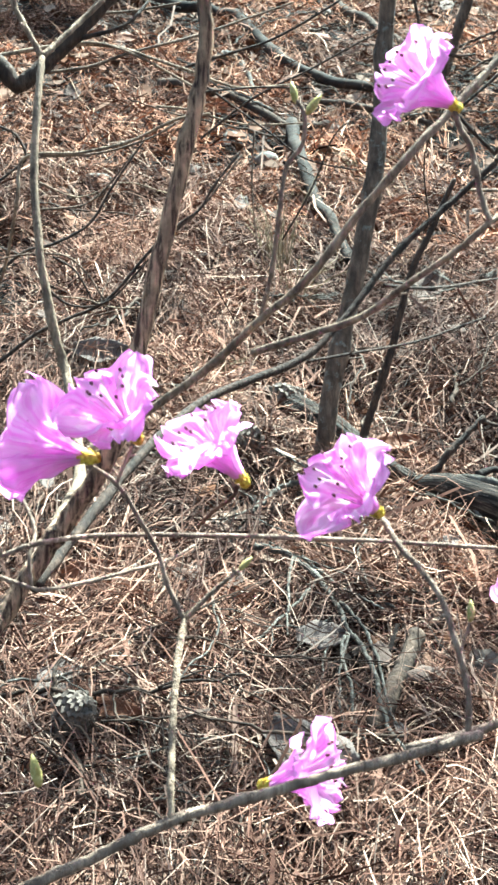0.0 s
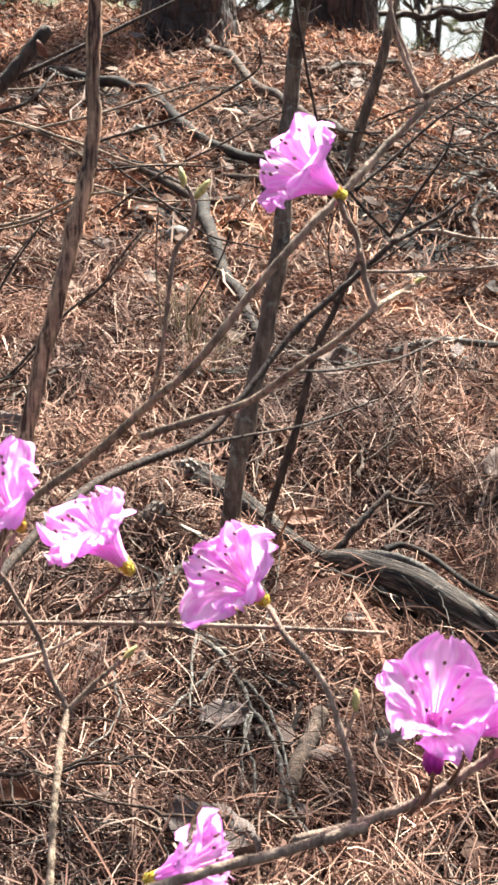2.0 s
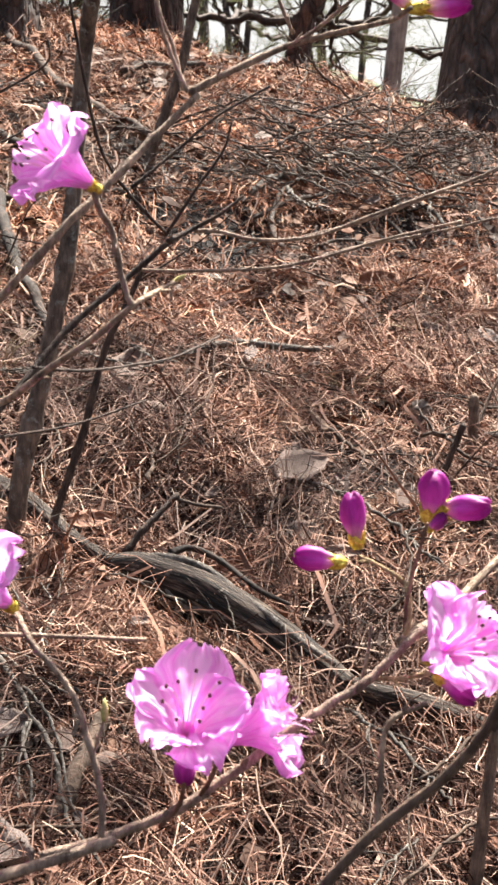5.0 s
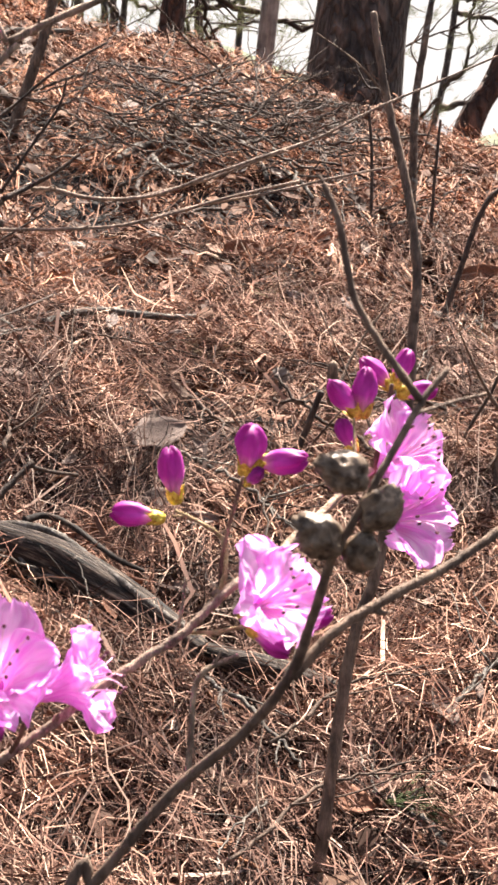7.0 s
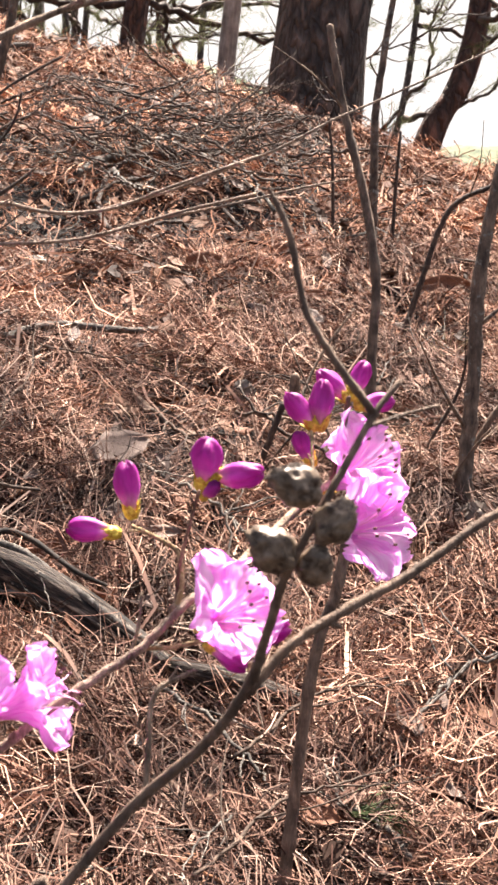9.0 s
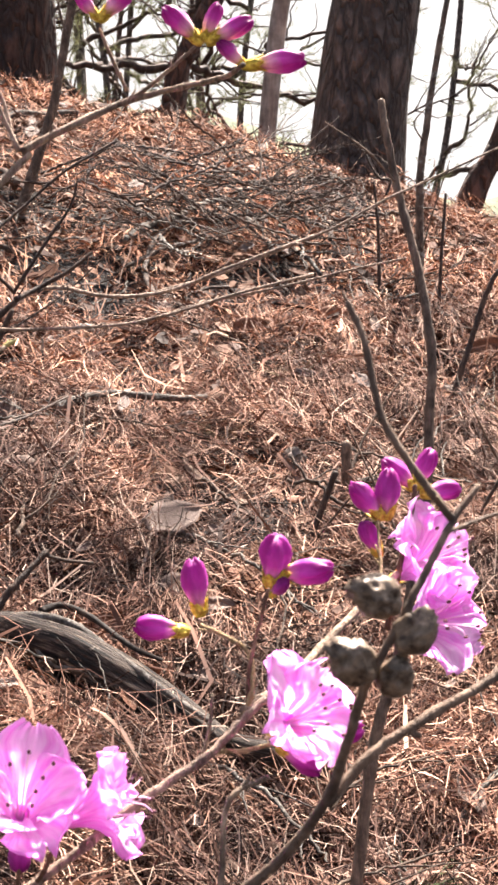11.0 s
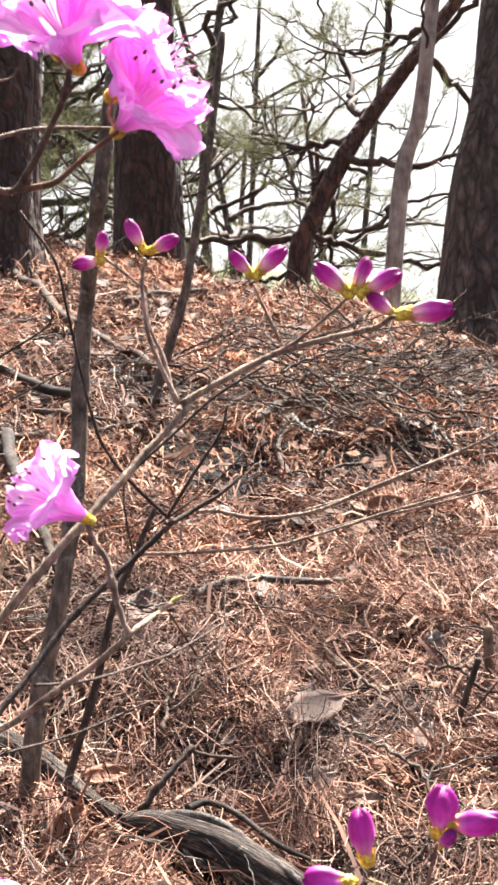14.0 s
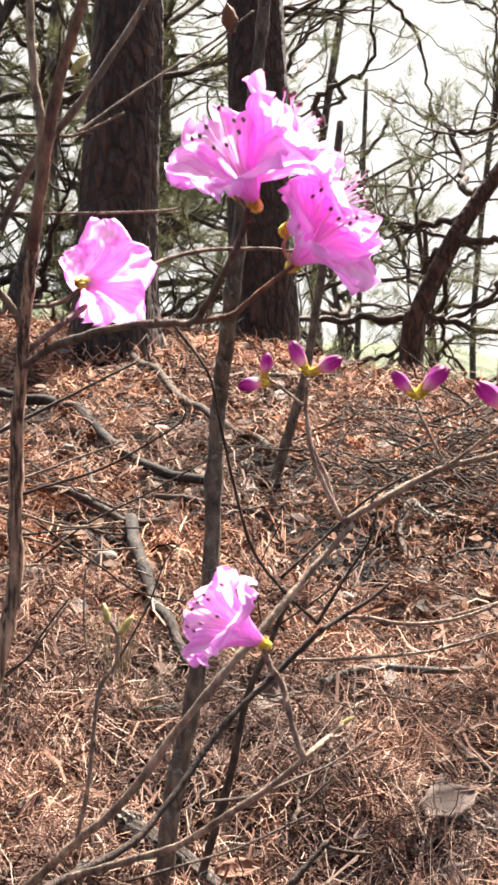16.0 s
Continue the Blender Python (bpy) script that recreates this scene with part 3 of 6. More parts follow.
branch(azalea, "twig", [(0.034, 0.760, 1.241), (0.047, 0.763, 1.243), (0.056, 0.763, 1.247), (0.062, 0.759, 1.252)], 0.0016, 0.0012, BARK)
branch(azalea, "twig", [(0.035, 0.763, 1.220), (0.065, 0.785, 1.247), (0.093, 0.827, 1.274), (0.127, 0.849, 1.293), (0.166, 0.862, 1.300), (0.190, 0.858, 1.298)], 0.0020, 0.0012, BARK)
branch(azalea, "twig", [(0.023, 0.787, 1.286), (0.037, 0.781, 1.317), (0.062, 0.772, 1.350), (0.092, 0.780, 1.400), (0.101, 0.786, 1.422)], 0.0030, 0.0022, BARK)
branch(azalea, "twig", [(0.017, 0.782, 1.334), (0.039, 0.778, 1.334), (0.059, 0.774, 1.333), (0.076, 0.770, 1.340), (0.084, 0.768, 1.344)], 0.0011, 0.0007, BARK)
branch(azalea, "twig", [(0.059, 0.774, 1.333), (0.089, 0.786, 1.360), (0.137, 0.803, 1.399), (0.159, 0.806, 1.418)], 0.0010, 0.0007, BARK)
branch(azalea, "twig", [(0.023, 0.786, 1.295), (0.065, 0.778, 1.294), (0.108, 0.770, 1.295), (0.115, 0.768, 1.301)], 0.0009, 0.0006, BARK)
branch(azalea, "branch", [(-0.060, 0.788, 0.848), (-0.044, 0.819, 0.873), (-0.033, 0.870, 0.891), (-0.036, 0.913, 0.916), (-0.042, 0.946, 0.945), (-0.049, 0.949, 0.970), (-0.058, 0.954, 1.018), (-0.062, 0.970, 1.069), (-0.060, 0.984, 1.115), (-0.058, 0.996, 1.140)], 0.0052, 0.0032, BARK_GREY)
branch(azalea, "twig", [(-0.058, 0.996, 1.140), (-0.067, 0.998, 1.156), (-0.077, 1.001, 1.175), (-0.084, 1.003, 1.189)], 0.0030, 0.0024, BARK_GREY)
branch(azalea, "twig", [(-0.058, 0.996, 1.140), (-0.046, 1.006, 1.153), (-0.030, 1.016, 1.170), (-0.020, 1.016, 1.179)], 0.0030, 0.0022, BARK_GREY)
branch(azalea, "branch", [(-0.046, 0.844, 0.898), (-0.017, 0.850, 0.916), (0.030, 0.834, 0.950), (0.061, 0.800, 0.981), (0.083, 0.783, 1.002), (0.109, 0.770, 1.037), (0.133, 0.767, 1.065), (0.158, 0.775, 1.091), (0.179, 0.783, 1.113), (0.203, 0.790, 1.137)], 0.0036, 0.0024, BARK_GREY)
branch(azalea, "branch", [(0.199, 0.791, 1.138), (0.218, 0.790, 1.149), (0.250, 0.791, 1.165), (0.271, 0.774, 1.170), (0.292, 0.758, 1.174), (0.297, 0.741, 1.177)], 0.0024, 0.0013, BARK_GREY)
branch(azalea, "twig", [(0.250, 0.791, 1.165), (0.261, 0.782, 1.172), (0.272, 0.768, 1.182), (0.279, 0.761, 1.189)], 0.0013, 0.0009, BARK_TAN)
branch(azalea, "twig", [(0.252, 0.790, 1.171), (0.244, 0.786, 1.184), (0.236, 0.782, 1.199)], 0.0012, 0.0009, BARK_TAN)
branch(azalea, "twig", [(0.198, 0.791, 1.138), (0.189, 0.792, 1.157), (0.182, 0.788, 1.173), (0.179, 0.787, 1.196), (0.179, 0.781, 1.211)], 0.0015, 0.0010, BARK_TAN)
branch(azalea, "twig", [(0.178, 0.787, 1.198), (0.170, 0.789, 1.205), (0.160, 0.791, 1.213)], 0.0010, 0.0008, BARK_TAN)
branch(azalea, "branch", [(-0.054, 0.787, 0.846), (-0.030, 0.848, 0.869), (0.009, 0.918, 0.907), (0.048, 0.968, 0.932), (0.105, 1.005, 0.952), (0.137, 1.025, 0.979), (0.174, 1.046, 1.022), (0.214, 1.055, 1.058), (0.244, 1.055, 1.084)], 0.0046, 0.0028, BARK_DARK)
branch(azalea, "branch", [(0.243, 1.050, 1.085), (0.262, 1.058, 1.095), (0.279, 1.055, 1.105), (0.295, 1.053, 1.118)], 0.0024, 0.0011, BARK_DARK)
branch(azalea, "twig", [(0.244, 1.057, 1.090), (0.217, 1.052, 1.115), (0.197, 1.045, 1.141), (0.185, 1.036, 1.177), (0.174, 1.026, 1.220), (0.164, 1.016, 1.255), (0.142, 1.019, 1.288)], 0.0014, 0.0010, BARK_DARK)
branch(azalea, "twig", [(0.264, 1.062, 1.094), (0.279, 1.058, 1.094), (0.305, 1.052, 1.089), (0.345, 1.053, 1.093), (0.391, 1.043, 1.111), (0.448, 1.040, 1.133)], 0.0018, 0.0013, BARK_TAN)
branch(azalea, "twig", [(0.344, 1.073, 1.094), (0.384, 1.059, 1.106), (0.428, 1.054, 1.124), (0.465, 1.042, 1.140), (0.498, 1.030, 1.159), (0.543, 1.026, 1.180), (0.618, 1.010, 1.216)], 0.0015, 0.0008, BARK_TAN)
branch(azalea, "twig", [(0.498, 1.030, 1.162), (0.501, 1.030, 1.172), (0.494, 1.033, 1.174), (0.488, 1.036, 1.184), (0.486, 1.037, 1.190)], 0.0011, 0.0008, BARK_DARK)
branch(azalea, "twig", [(0.221, 1.061, 1.066), (0.258, 1.052, 1.066), (0.295, 1.043, 1.068), (0.321, 1.037, 1.071), (0.354, 1.030, 1.080), (0.388, 1.012, 1.091), (0.433, 1.002, 1.103)], 0.0014, 0.0011, BARK_TAN)
branch(azalea, "twig", [(0.336, 1.043, 1.074), (0.364, 1.033, 1.084), (0.411, 1.005, 1.094), (0.449, 0.981, 1.104), (0.485, 0.968, 1.112)], 0.0012, 0.0008, BARK_TAN)
branch(azalea, "twig", [(0.243, 1.057, 1.090), (0.263, 1.049, 1.123), (0.278, 1.044, 1.146), (0.283, 1.041, 1.165)], 0.0014, 0.0008, BARK_DARK)
branch(azalea, "twig", [(0.222, 1.073, 1.122), (0.254, 1.077, 1.150), (0.281, 1.072, 1.174), (0.315, 1.064, 1.195)], 0.0013, 0.0010, BARK_DARK)
branch(azalea, "twig", [(0.197, 0.797, 1.140), (0.193, 0.804, 1.163), (0.186, 0.806, 1.180), (0.184, 0.808, 1.197)], 0.0012, 0.0009, BARK_TAN)
branch(azalea, "twig", [(0.134, 0.682, 1.075), (0.137, 0.683, 1.067), (0.143, 0.685, 1.058), (0.148, 0.688, 1.039), (0.152, 0.687, 1.027)], 0.0016, 0.0015, BARK_TAN)
branch(azalea, "twig", [(0.057, 0.800, 0.964), (0.083, 0.776, 0.974), (0.105, 0.753, 0.983), (0.121, 0.721, 0.998), (0.140, 0.698, 1.014), (0.152, 0.687, 1.026), (0.166, 0.700, 1.034), (0.177, 0.714, 1.039)], 0.0024, 0.0011, BARK_GREY)
branch(azalea, "twig", [(0.123, 0.791, 0.999), (0.154, 0.827, 0.998), (0.191, 0.882, 1.002), (0.223, 0.928, 1.007), (0.261, 0.973, 1.021)], 0.0010, 0.0007, BARK_DARK)
branch(azalea, "twig", [(0.087, 0.815, 0.959), (0.119, 0.831, 0.964), (0.154, 0.856, 0.969), (0.197, 0.880, 0.982)], 0.0010, 0.0007, BARK_DARK)
branch(azalea, "twig", [(0.061, 0.800, 0.982), (0.066, 0.791, 1.008), (0.069, 0.782, 1.042), (0.072, 0.782, 1.058), (0.079, 0.776, 1.068), (0.079, 0.772, 1.082), (0.075, 0.773, 1.089)], 0.0014, 0.0012, BARK_TAN)

# low twigs in front of it
branch(azalea, "twig", [(-0.085, 0.702, 0.872), (-0.065, 0.700, 0.876), (-0.047, 0.699, 0.882), (-0.015, 0.707, 0.884), (0.051, 0.721, 0.881), (0.121, 0.739, 0.875), (0.174, 0.750, 0.870)], 0.0015, 0.0012, BARK_TAN)
branch(azalea, "twig", [(-0.080, 0.701, 0.872), (-0.055, 0.698, 0.863), (-0.045, 0.697, 0.861), (-0.025, 0.706, 0.863), (-0.004, 0.714, 0.867), (0.012, 0.723, 0.870), (0.024, 0.733, 0.875)], 0.0013, 0.0009, BARK_TAN)
branch(azalea, "twig", [(-0.051, 0.698, 0.862), (-0.052, 0.699, 0.875), (-0.050, 0.710, 0.886), (-0.057, 0.722, 0.900), (-0.065, 0.733, 0.907)], 0.0011, 0.0009, BARK_TAN)
branch(azalea, "twig", [(0.009, 0.619, 0.780), (0.009, 0.626, 0.795), (0.011, 0.648, 0.820), (0.014, 0.670, 0.839), (0.017, 0.681, 0.850)], 0.0018, 0.0016, BARK_GREY)
branch(azalea, "twig", [(0.017, 0.681, 0.850), (0.010, 0.683, 0.864), (0.005, 0.684, 0.880), (-0.003, 0.681, 0.895), (-0.013, 0.679, 0.911), (-0.027, 0.676, 0.921)], 0.0015, 0.0010, BARK_TAN)
branch(azalea, "twig", [(-0.013, 0.679, 0.911), (-0.009, 0.679, 0.921), (-0.006, 0.680, 0.927)], 0.0010, 0.0009, BARK_TAN)
branch(azalea, "twig", [(0.017, 0.681, 0.850), (0.028, 0.681, 0.861), (0.036, 0.681, 0.868), (0.041, 0.681, 0.872)], 0.0014, 0.0010, BARK_GREY)
branch(azalea, "twig", [(0.024, 0.704, 0.888), (0.030, 0.684, 0.898), (0.037, 0.669, 0.906), (0.039, 0.664, 0.912)], 0.0011, 0.0009, BARK_RED)
branch(azalea, "branch", [(-0.074, 0.618, 0.743), (-0.042, 0.617, 0.757), (-0.015, 0.620, 0.768), (0.010, 0.619, 0.780), (0.043, 0.622, 0.788), (0.078, 0.620, 0.798), (0.115, 0.618, 0.808), (0.136, 0.617, 0.814)], 0.0034, 0.0032, BARK_TAN)
branch(azalea, "branch", [(0.112, 0.652, 0.798), (0.134, 0.647, 0.805), (0.163, 0.639, 0.817), (0.187, 0.639, 0.831), (0.215, 0.638, 0.851), (0.235, 0.638, 0.863), (0.247, 0.637, 0.870), (0.257, 0.638, 0.879), (0.270, 0.640, 0.889), (0.283, 0.643, 0.894)], 0.0032, 0.0026, BARK_TAN)
branch(azalea, "twig", [(0.102, 0.663, 0.897), (0.107, 0.647, 0.887), (0.121, 0.639, 0.870), (0.128, 0.632, 0.850), (0.133, 0.628, 0.828), (0.133, 0.627, 0.809)], 0.0015, 0.0017, BARK_TAN)
branch(azalea, "twig", [(0.129, 0.631, 0.843), (0.132, 0.631, 0.852), (0.134, 0.631, 0.859)], 0.0008, 0.0006, BARK_TAN)
branch(azalea, "twig", [(0.174, 0.642, 0.820), (0.178, 0.631, 0.832), (0.180, 0.626, 0.842)], 0.0013, 0.0009, BARK_RED)
branch(azalea, "twig", [(0.160, 0.640, 0.812), (0.166, 0.634, 0.822), (0.167, 0.629, 0.833)], 0.0014, 0.0010, BARK_RED)
branch(azalea, "twig", [(0.247, 0.643, 0.870), (0.261, 0.636, 0.871), (0.273, 0.627, 0.875)], 0.0012, 0.0010, BARK_YELLOW)
branch(azalea, "twig", [(0.246, 0.643, 0.869), (0.249, 0.644, 0.879), (0.251, 0.646, 0.893)], 0.0010, 0.0007, BARK_GREY)
branch(azalea, "twig", [(0.265, 0.646, 0.883), (0.270, 0.650, 0.895), (0.272, 0.661, 0.907), (0.263, 0.665, 0.914), (0.253, 0.669, 0.919)], 0.0013, 0.0010, BARK_YELLOW)
branch(azalea, "twig", [(0.268, 0.650, 0.885), (0.269, 0.651, 0.902), (0.275, 0.655, 0.921), (0.279, 0.655, 0.935)], 0.0011, 0.0009, BARK_RED)
branch(azalea, "branch", [(0.265, 0.646, 0.885), (0.286, 0.666, 0.890), (0.313, 0.688, 0.901), (0.346, 0.710, 0.920), (0.369, 0.723, 0.932)], 0.0024, 0.0020, BARK_GREY)
branch(azalea, "twig", [(0.358, 0.716, 0.925), (0.362, 0.727, 0.940), (0.365, 0.737, 0.957)], 0.0011, 0.0009, BARK_YELLOW)
branch(azalea, "branch", [(0.372, 0.742, 0.902), (0.380, 0.741, 0.939), (0.385, 0.741, 0.962), (0.387, 0.741, 0.974)], 0.0018, 0.0013, BARK_RED)
branch(azalea, "twig", [(0.240, 0.603, 0.814), (0.242, 0.604, 0.839), (0.243, 0.604, 0.854), (0.247, 0.603, 0.862), (0.261, 0.604, 0.867)], 0.0016, 0.0011, BARK_GREY)

branch(azalea, "pedicel", [(0.144, 0.648, 1.237), (0.141, 0.653, 1.246), (0.144, 0.656, 1.254)], 0.0009, 0.0008, BARK_YELLOW)
branch(azalea, "pedicel", [(0.123, 0.639, 1.258), (0.120, 0.645, 1.265), (0.122, 0.648, 1.271)], 0.0009, 0.0008, BARK_YELLOW)

# its flowers
flower(azalea, (0.133, 0.682, 1.077), (-0.84, -0.30, 0.45), 0.96, 26, 0.0)
flower(azalea, (0.099, 0.664, 0.901), (-0.66, -0.44, 0.60), 0.95, 254, -0.02)
flower(azalea, (0.041, 0.674, 0.914), (-0.62, -0.18, 0.76), 0.98, 286, -0.10)
flower(azalea, (-0.005, 0.680, 0.932), (-0.42, -0.60, 0.68), 0.98, 84)
flower(azalea, (-0.026, 0.676, 0.923), (-0.85, 0.53, 0.08), 1.15, 212, -0.08)
flower(azalea, (0.056, 0.690, 0.772), (0.88, -0.36, 0.32), 1.0, 5, -0.06)
flower(azalea, (0.170, 0.644, 0.845), (-0.10, -0.68, 0.72), 1.04, 81, 0.02)
flower(azalea, (0.186, 0.640, 0.846), (0.84, -0.36, 0.40), 1.02, 337, -0.04)
flower(azalea, (0.274, 0.632, 0.880), (0.42, -0.82, 0.40), 0.95, 338)
flower(azalea, (0.377, 0.732, 0.905), (0.50, -0.83, 0.22), 1.10, 50)
flower(azalea, (0.381, 0.748, 0.928), (0.55, -0.66, 0.50), 1.08, 20)
flower(azalea, (0.062, 0.759, 1.254), (0.60, 0.74, 0.26), 1.02, 318, 0.10)
flower(azalea, (0.126, 0.643, 1.264), (-0.48, -0.68, 0.55), 1.12, 347)
flower(azalea, (0.122, 0.648, 1.272), (0.60, -0.40, 0.70), 1.26, 49)
flower(azalea, (0.145, 0.656, 1.256), (0.82, -0.36, 0.44), 1.06, 16)
flower(azalea, (0.146, 0.653, 1.240), (0.44, -0.76, 0.48), 1.06, 70)

# its buds
flower_bud(azalea, (0.254, 0.695, 0.913), (0.233, 0.699, 0.916), 1.15)
flower_bud(azalea, (0.260, 0.693, 0.921), (0.256, 0.692, 0.944), 1.15)
flower_bud(azalea, (0.287, 0.674, 0.935), (0.287, 0.667, 0.956), 1.45)
flower_bud(azalea, (0.290, 0.673, 0.939), (0.309, 0.660, 0.942), 1.20)
flower_bud(azalea, (0.287, 0.674, 0.930), (0.291, 0.666, 0.937), 1.00)
flower_bud(azalea, (0.373, 0.751, 0.958), (0.358, 0.752, 0.974), 1.25)
flower_bud(azalea, (0.375, 0.750, 0.958), (0.375, 0.746, 0.981), 1.25)
flower_bud(azalea, (0.372, 0.752, 0.939), (0.363, 0.750, 0.955), 1.25)
flower_bud(azalea, (0.393, 0.755, 0.972), (0.378, 0.758, 0.986), 1.25)
flower_bud(azalea, (0.395, 0.755, 0.973), (0.400, 0.751, 0.991), 1.25)
flower_bud(azalea, (0.397, 0.754, 0.969), (0.414, 0.747, 0.972), 1.25)
flower_bud(azalea, (0.160, 0.791, 1.211), (0.144, 0.793, 1.209), 1.00)
flower_bud(azalea, (0.158, 0.792, 1.213), (0.160, 0.787, 1.226), 1.00)
flower_bud(azalea, (0.180, 0.786, 1.215), (0.171, 0.784, 1.232), 1.00)
flower_bud(azalea, (0.182, 0.785, 1.215), (0.197, 0.777, 1.222), 1.00)
flower_bud(azalea, (0.233, 0.772, 1.201), (0.221, 0.771, 1.214), 1.00)
flower_bud(azalea, (0.234, 0.772, 1.201), (0.249, 0.764, 1.216), 1.00)
flower_bud(azalea, (0.281, 0.760, 1.191), (0.262, 0.761, 1.207), 1.00)
flower_bud(azalea, (0.282, 0.759, 1.192), (0.289, 0.753, 1.209), 1.00)
flower_bud(azalea, (0.285, 0.759, 1.191), (0.305, 0.750, 1.202), 1.00)
flower_bud(azalea, (0.303, 0.755, 1.179), (0.288, 0.755, 1.191), 1.00)
flower_bud(azalea, (0.304, 0.755, 1.180), (0.331, 0.744, 1.183), 1.00)
flower_bud(azalea, (0.168, 0.634, 0.845), (0.167, 0.630, 0.832), 1.30)
flower_bud(azalea, (0.274, 0.628, 0.873), (0.288, 0.620, 0.864), 1.00)
flower_bud(azalea, (0.280, 0.634, 0.873), (0.309, 0.629, 0.878), 1.00)
leaf_bud(azalea, (0.055, 0.729, 1.349), (0.062, 0.727, 1.357), 1.00)
leaf_bud(azalea, (0.055, 0.729, 1.348), (0.058, 0.728, 1.354), 1.00)
leaf_bud(azalea, (0.075, 0.773, 1.087), (0.073, 0.773, 1.096), 1.00)
leaf_bud(azalea, (0.080, 0.772, 1.082), (0.086, 0.771, 1.090), 1.00)
leaf_bud(azalea, (0.134, 0.631, 0.858), (0.134, 0.631, 0.866), 1.00)
leaf_bud(azalea, (0.041, 0.681, 0.872), (0.046, 0.681, 0.877), 1.00)
leaf_bud(azalea, (0.176, 0.714, 1.039), (0.181, 0.713, 1.042), 1.00)
leaf_bud(azalea, (-0.052, 0.778, 0.745), (-0.055, 0.779, 0.759), 1.00)

# the gall-bearing shrub beside it
branch(gall_shrub, "stem", [(0.060, 0.600, 0.310), (0.090, 0.600, 0.500), (0.184, 0.588, 0.770), (0.199, 0.584, 0.787), (0.224, 0.566, 0.825), (0.245, 0.545, 0.852), (0.255, 0.527, 0.876), (0.257, 0.512, 0.900), (0.258, 0.501, 0.918), (0.263, 0.495, 0.932), (0.273, 0.493, 0.951), (0.289, 0.499, 0.973), (0.300, 0.501, 0.985)], 0.0040, 0.0015, BARK)
branch(gall_shrub, "branch", [(0.289, 0.499, 0.974), (0.278, 0.504, 0.990), (0.268, 0.509, 1.008), (0.263, 0.512, 1.033), (0.258, 0.515, 1.047)], 0.0017, 0.0012, BARK)
branch(gall_shrub, "branch", [(0.255, 0.527, 0.874), (0.272, 0.527, 0.891), (0.290, 0.526, 0.901), (0.321, 0.527, 0.916), (0.349, 0.528, 0.933), (0.378, 0.529, 0.947)], 0.0030, 0.0022, BARK)
branch(gall_shrub, "twig", [(0.289, 0.504, 0.969), (0.308, 0.514, 0.973), (0.324, 0.519, 0.976)], 0.0009, 0.0006, BARK)
gall(gall_shrub, (0.259, 0.492, 0.950), 1.06, (-0.85, -0.15, 0.35), 2.0)
gall(gall_shrub, (0.272, 0.492, 0.937), 1.02, (0.45, -0.3, 0.7), 3.1)
gall(gall_shrub, (0.253, 0.498, 0.928), 1.10, (-0.72, -0.25, 0.62), 5.3)
gall(gall_shrub, (0.268, 0.498, 0.922), 0.95, (-0.1, -0.75, 0.6), 7.9)

# single stems of the undergrowth
sapling([(0.216, 1.761, 0.736), (0.231, 1.761, 0.885), (0.255, 1.760, 1.004), (0.279, 1.760, 1.143), (0.291, 1.765, 1.325), (0.300, 1.697, 1.466), (0.312, 1.680, 1.578), (0.322, 1.665, 1.678), (0.334, 1.648, 1.790), (0.352, 1.623, 1.951)], 0.0135, 0.0072, BARK_SAP, "grey-brown upright sapling trunk beside the fallen log", 0)
sapling([(0.258, 1.791, 0.758), (0.258, 1.791, 0.786), (0.301, 1.787, 0.922), (0.324, 1.785, 1.018), (0.347, 1.782, 1.070), (0.372, 1.778, 1.128)], 0.0065, 0.0035, BARK_DARK, "thin dark leaning stem rooted at the log")
sapling([(0.523, 1.193, 0.514), (0.536, 1.194, 0.564), (0.550, 1.196, 0.675), (0.564, 1.196, 0.759), (0.580, 1.193, 0.808), (0.592, 1.193, 0.871), (0.605, 1.193, 0.945), (0.608, 1.195, 1.001), (0.612, 1.198, 1.061), (0.608, 1.214, 1.127), (0.598, 1.232, 1.194), (0.590, 1.238, 1.241), (0.586, 1.242, 1.273)], 0.0066, 0.0036, BARK, "tall straight brown stem with a snapped tip")
sapling([(1.000, 1.772, 0.750), (1.000, 1.772, 0.776), (1.007, 1.775, 0.872), (1.017, 1.778, 0.978), (1.025, 1.782, 1.099), (1.046, 1.781, 1.218), (1.063, 1.778, 1.277)], 0.0125, 0.0080, BARK_SAP, "stout grey stem standing on needle litter")
sapling([(0.952, 1.801, 0.762), (0.952, 1.801, 0.788), (0.995, 1.788, 0.846), (1.043, 1.775, 0.925), (1.103, 1.758, 1.015)], 0.0060, 0.0045, BARK, "brown leaning stem above needle litter")
sapling([(0.638, 3.235, 1.347), (0.638, 3.235, 1.376), (0.669, 3.220, 1.487), (0.708, 3.201, 1.618), (0.725, 3.190, 1.709), (0.763, 3.165, 1.943), (0.790, 3.142, 2.177)], 0.0145, 0.0090, BARK_SAP, "slender dark sapling near the crest")
sapling([(1.322, 2.756, 1.152), (1.322, 2.756, 1.181), (1.326, 2.761, 1.280), (1.331, 2.770, 1.458), (1.345, 2.771, 1.561), (1.361, 2.771, 1.663), (1.401, 2.769, 1.877)], 0.0115, 0.0060, BARK_SAP, "thin pale sapling with short thorny twigs")
sapling([(1.185, 2.348, 0.985), (1.185, 2.348, 1.013), (1.221, 2.342, 1.124), (1.265, 2.333, 1.242), (1.332, 2.310, 1.284), (1.402, 2.287, 1.315)], 0.0065, 0.0040, BARK_DARK, "thin dark arching stem above the litter")
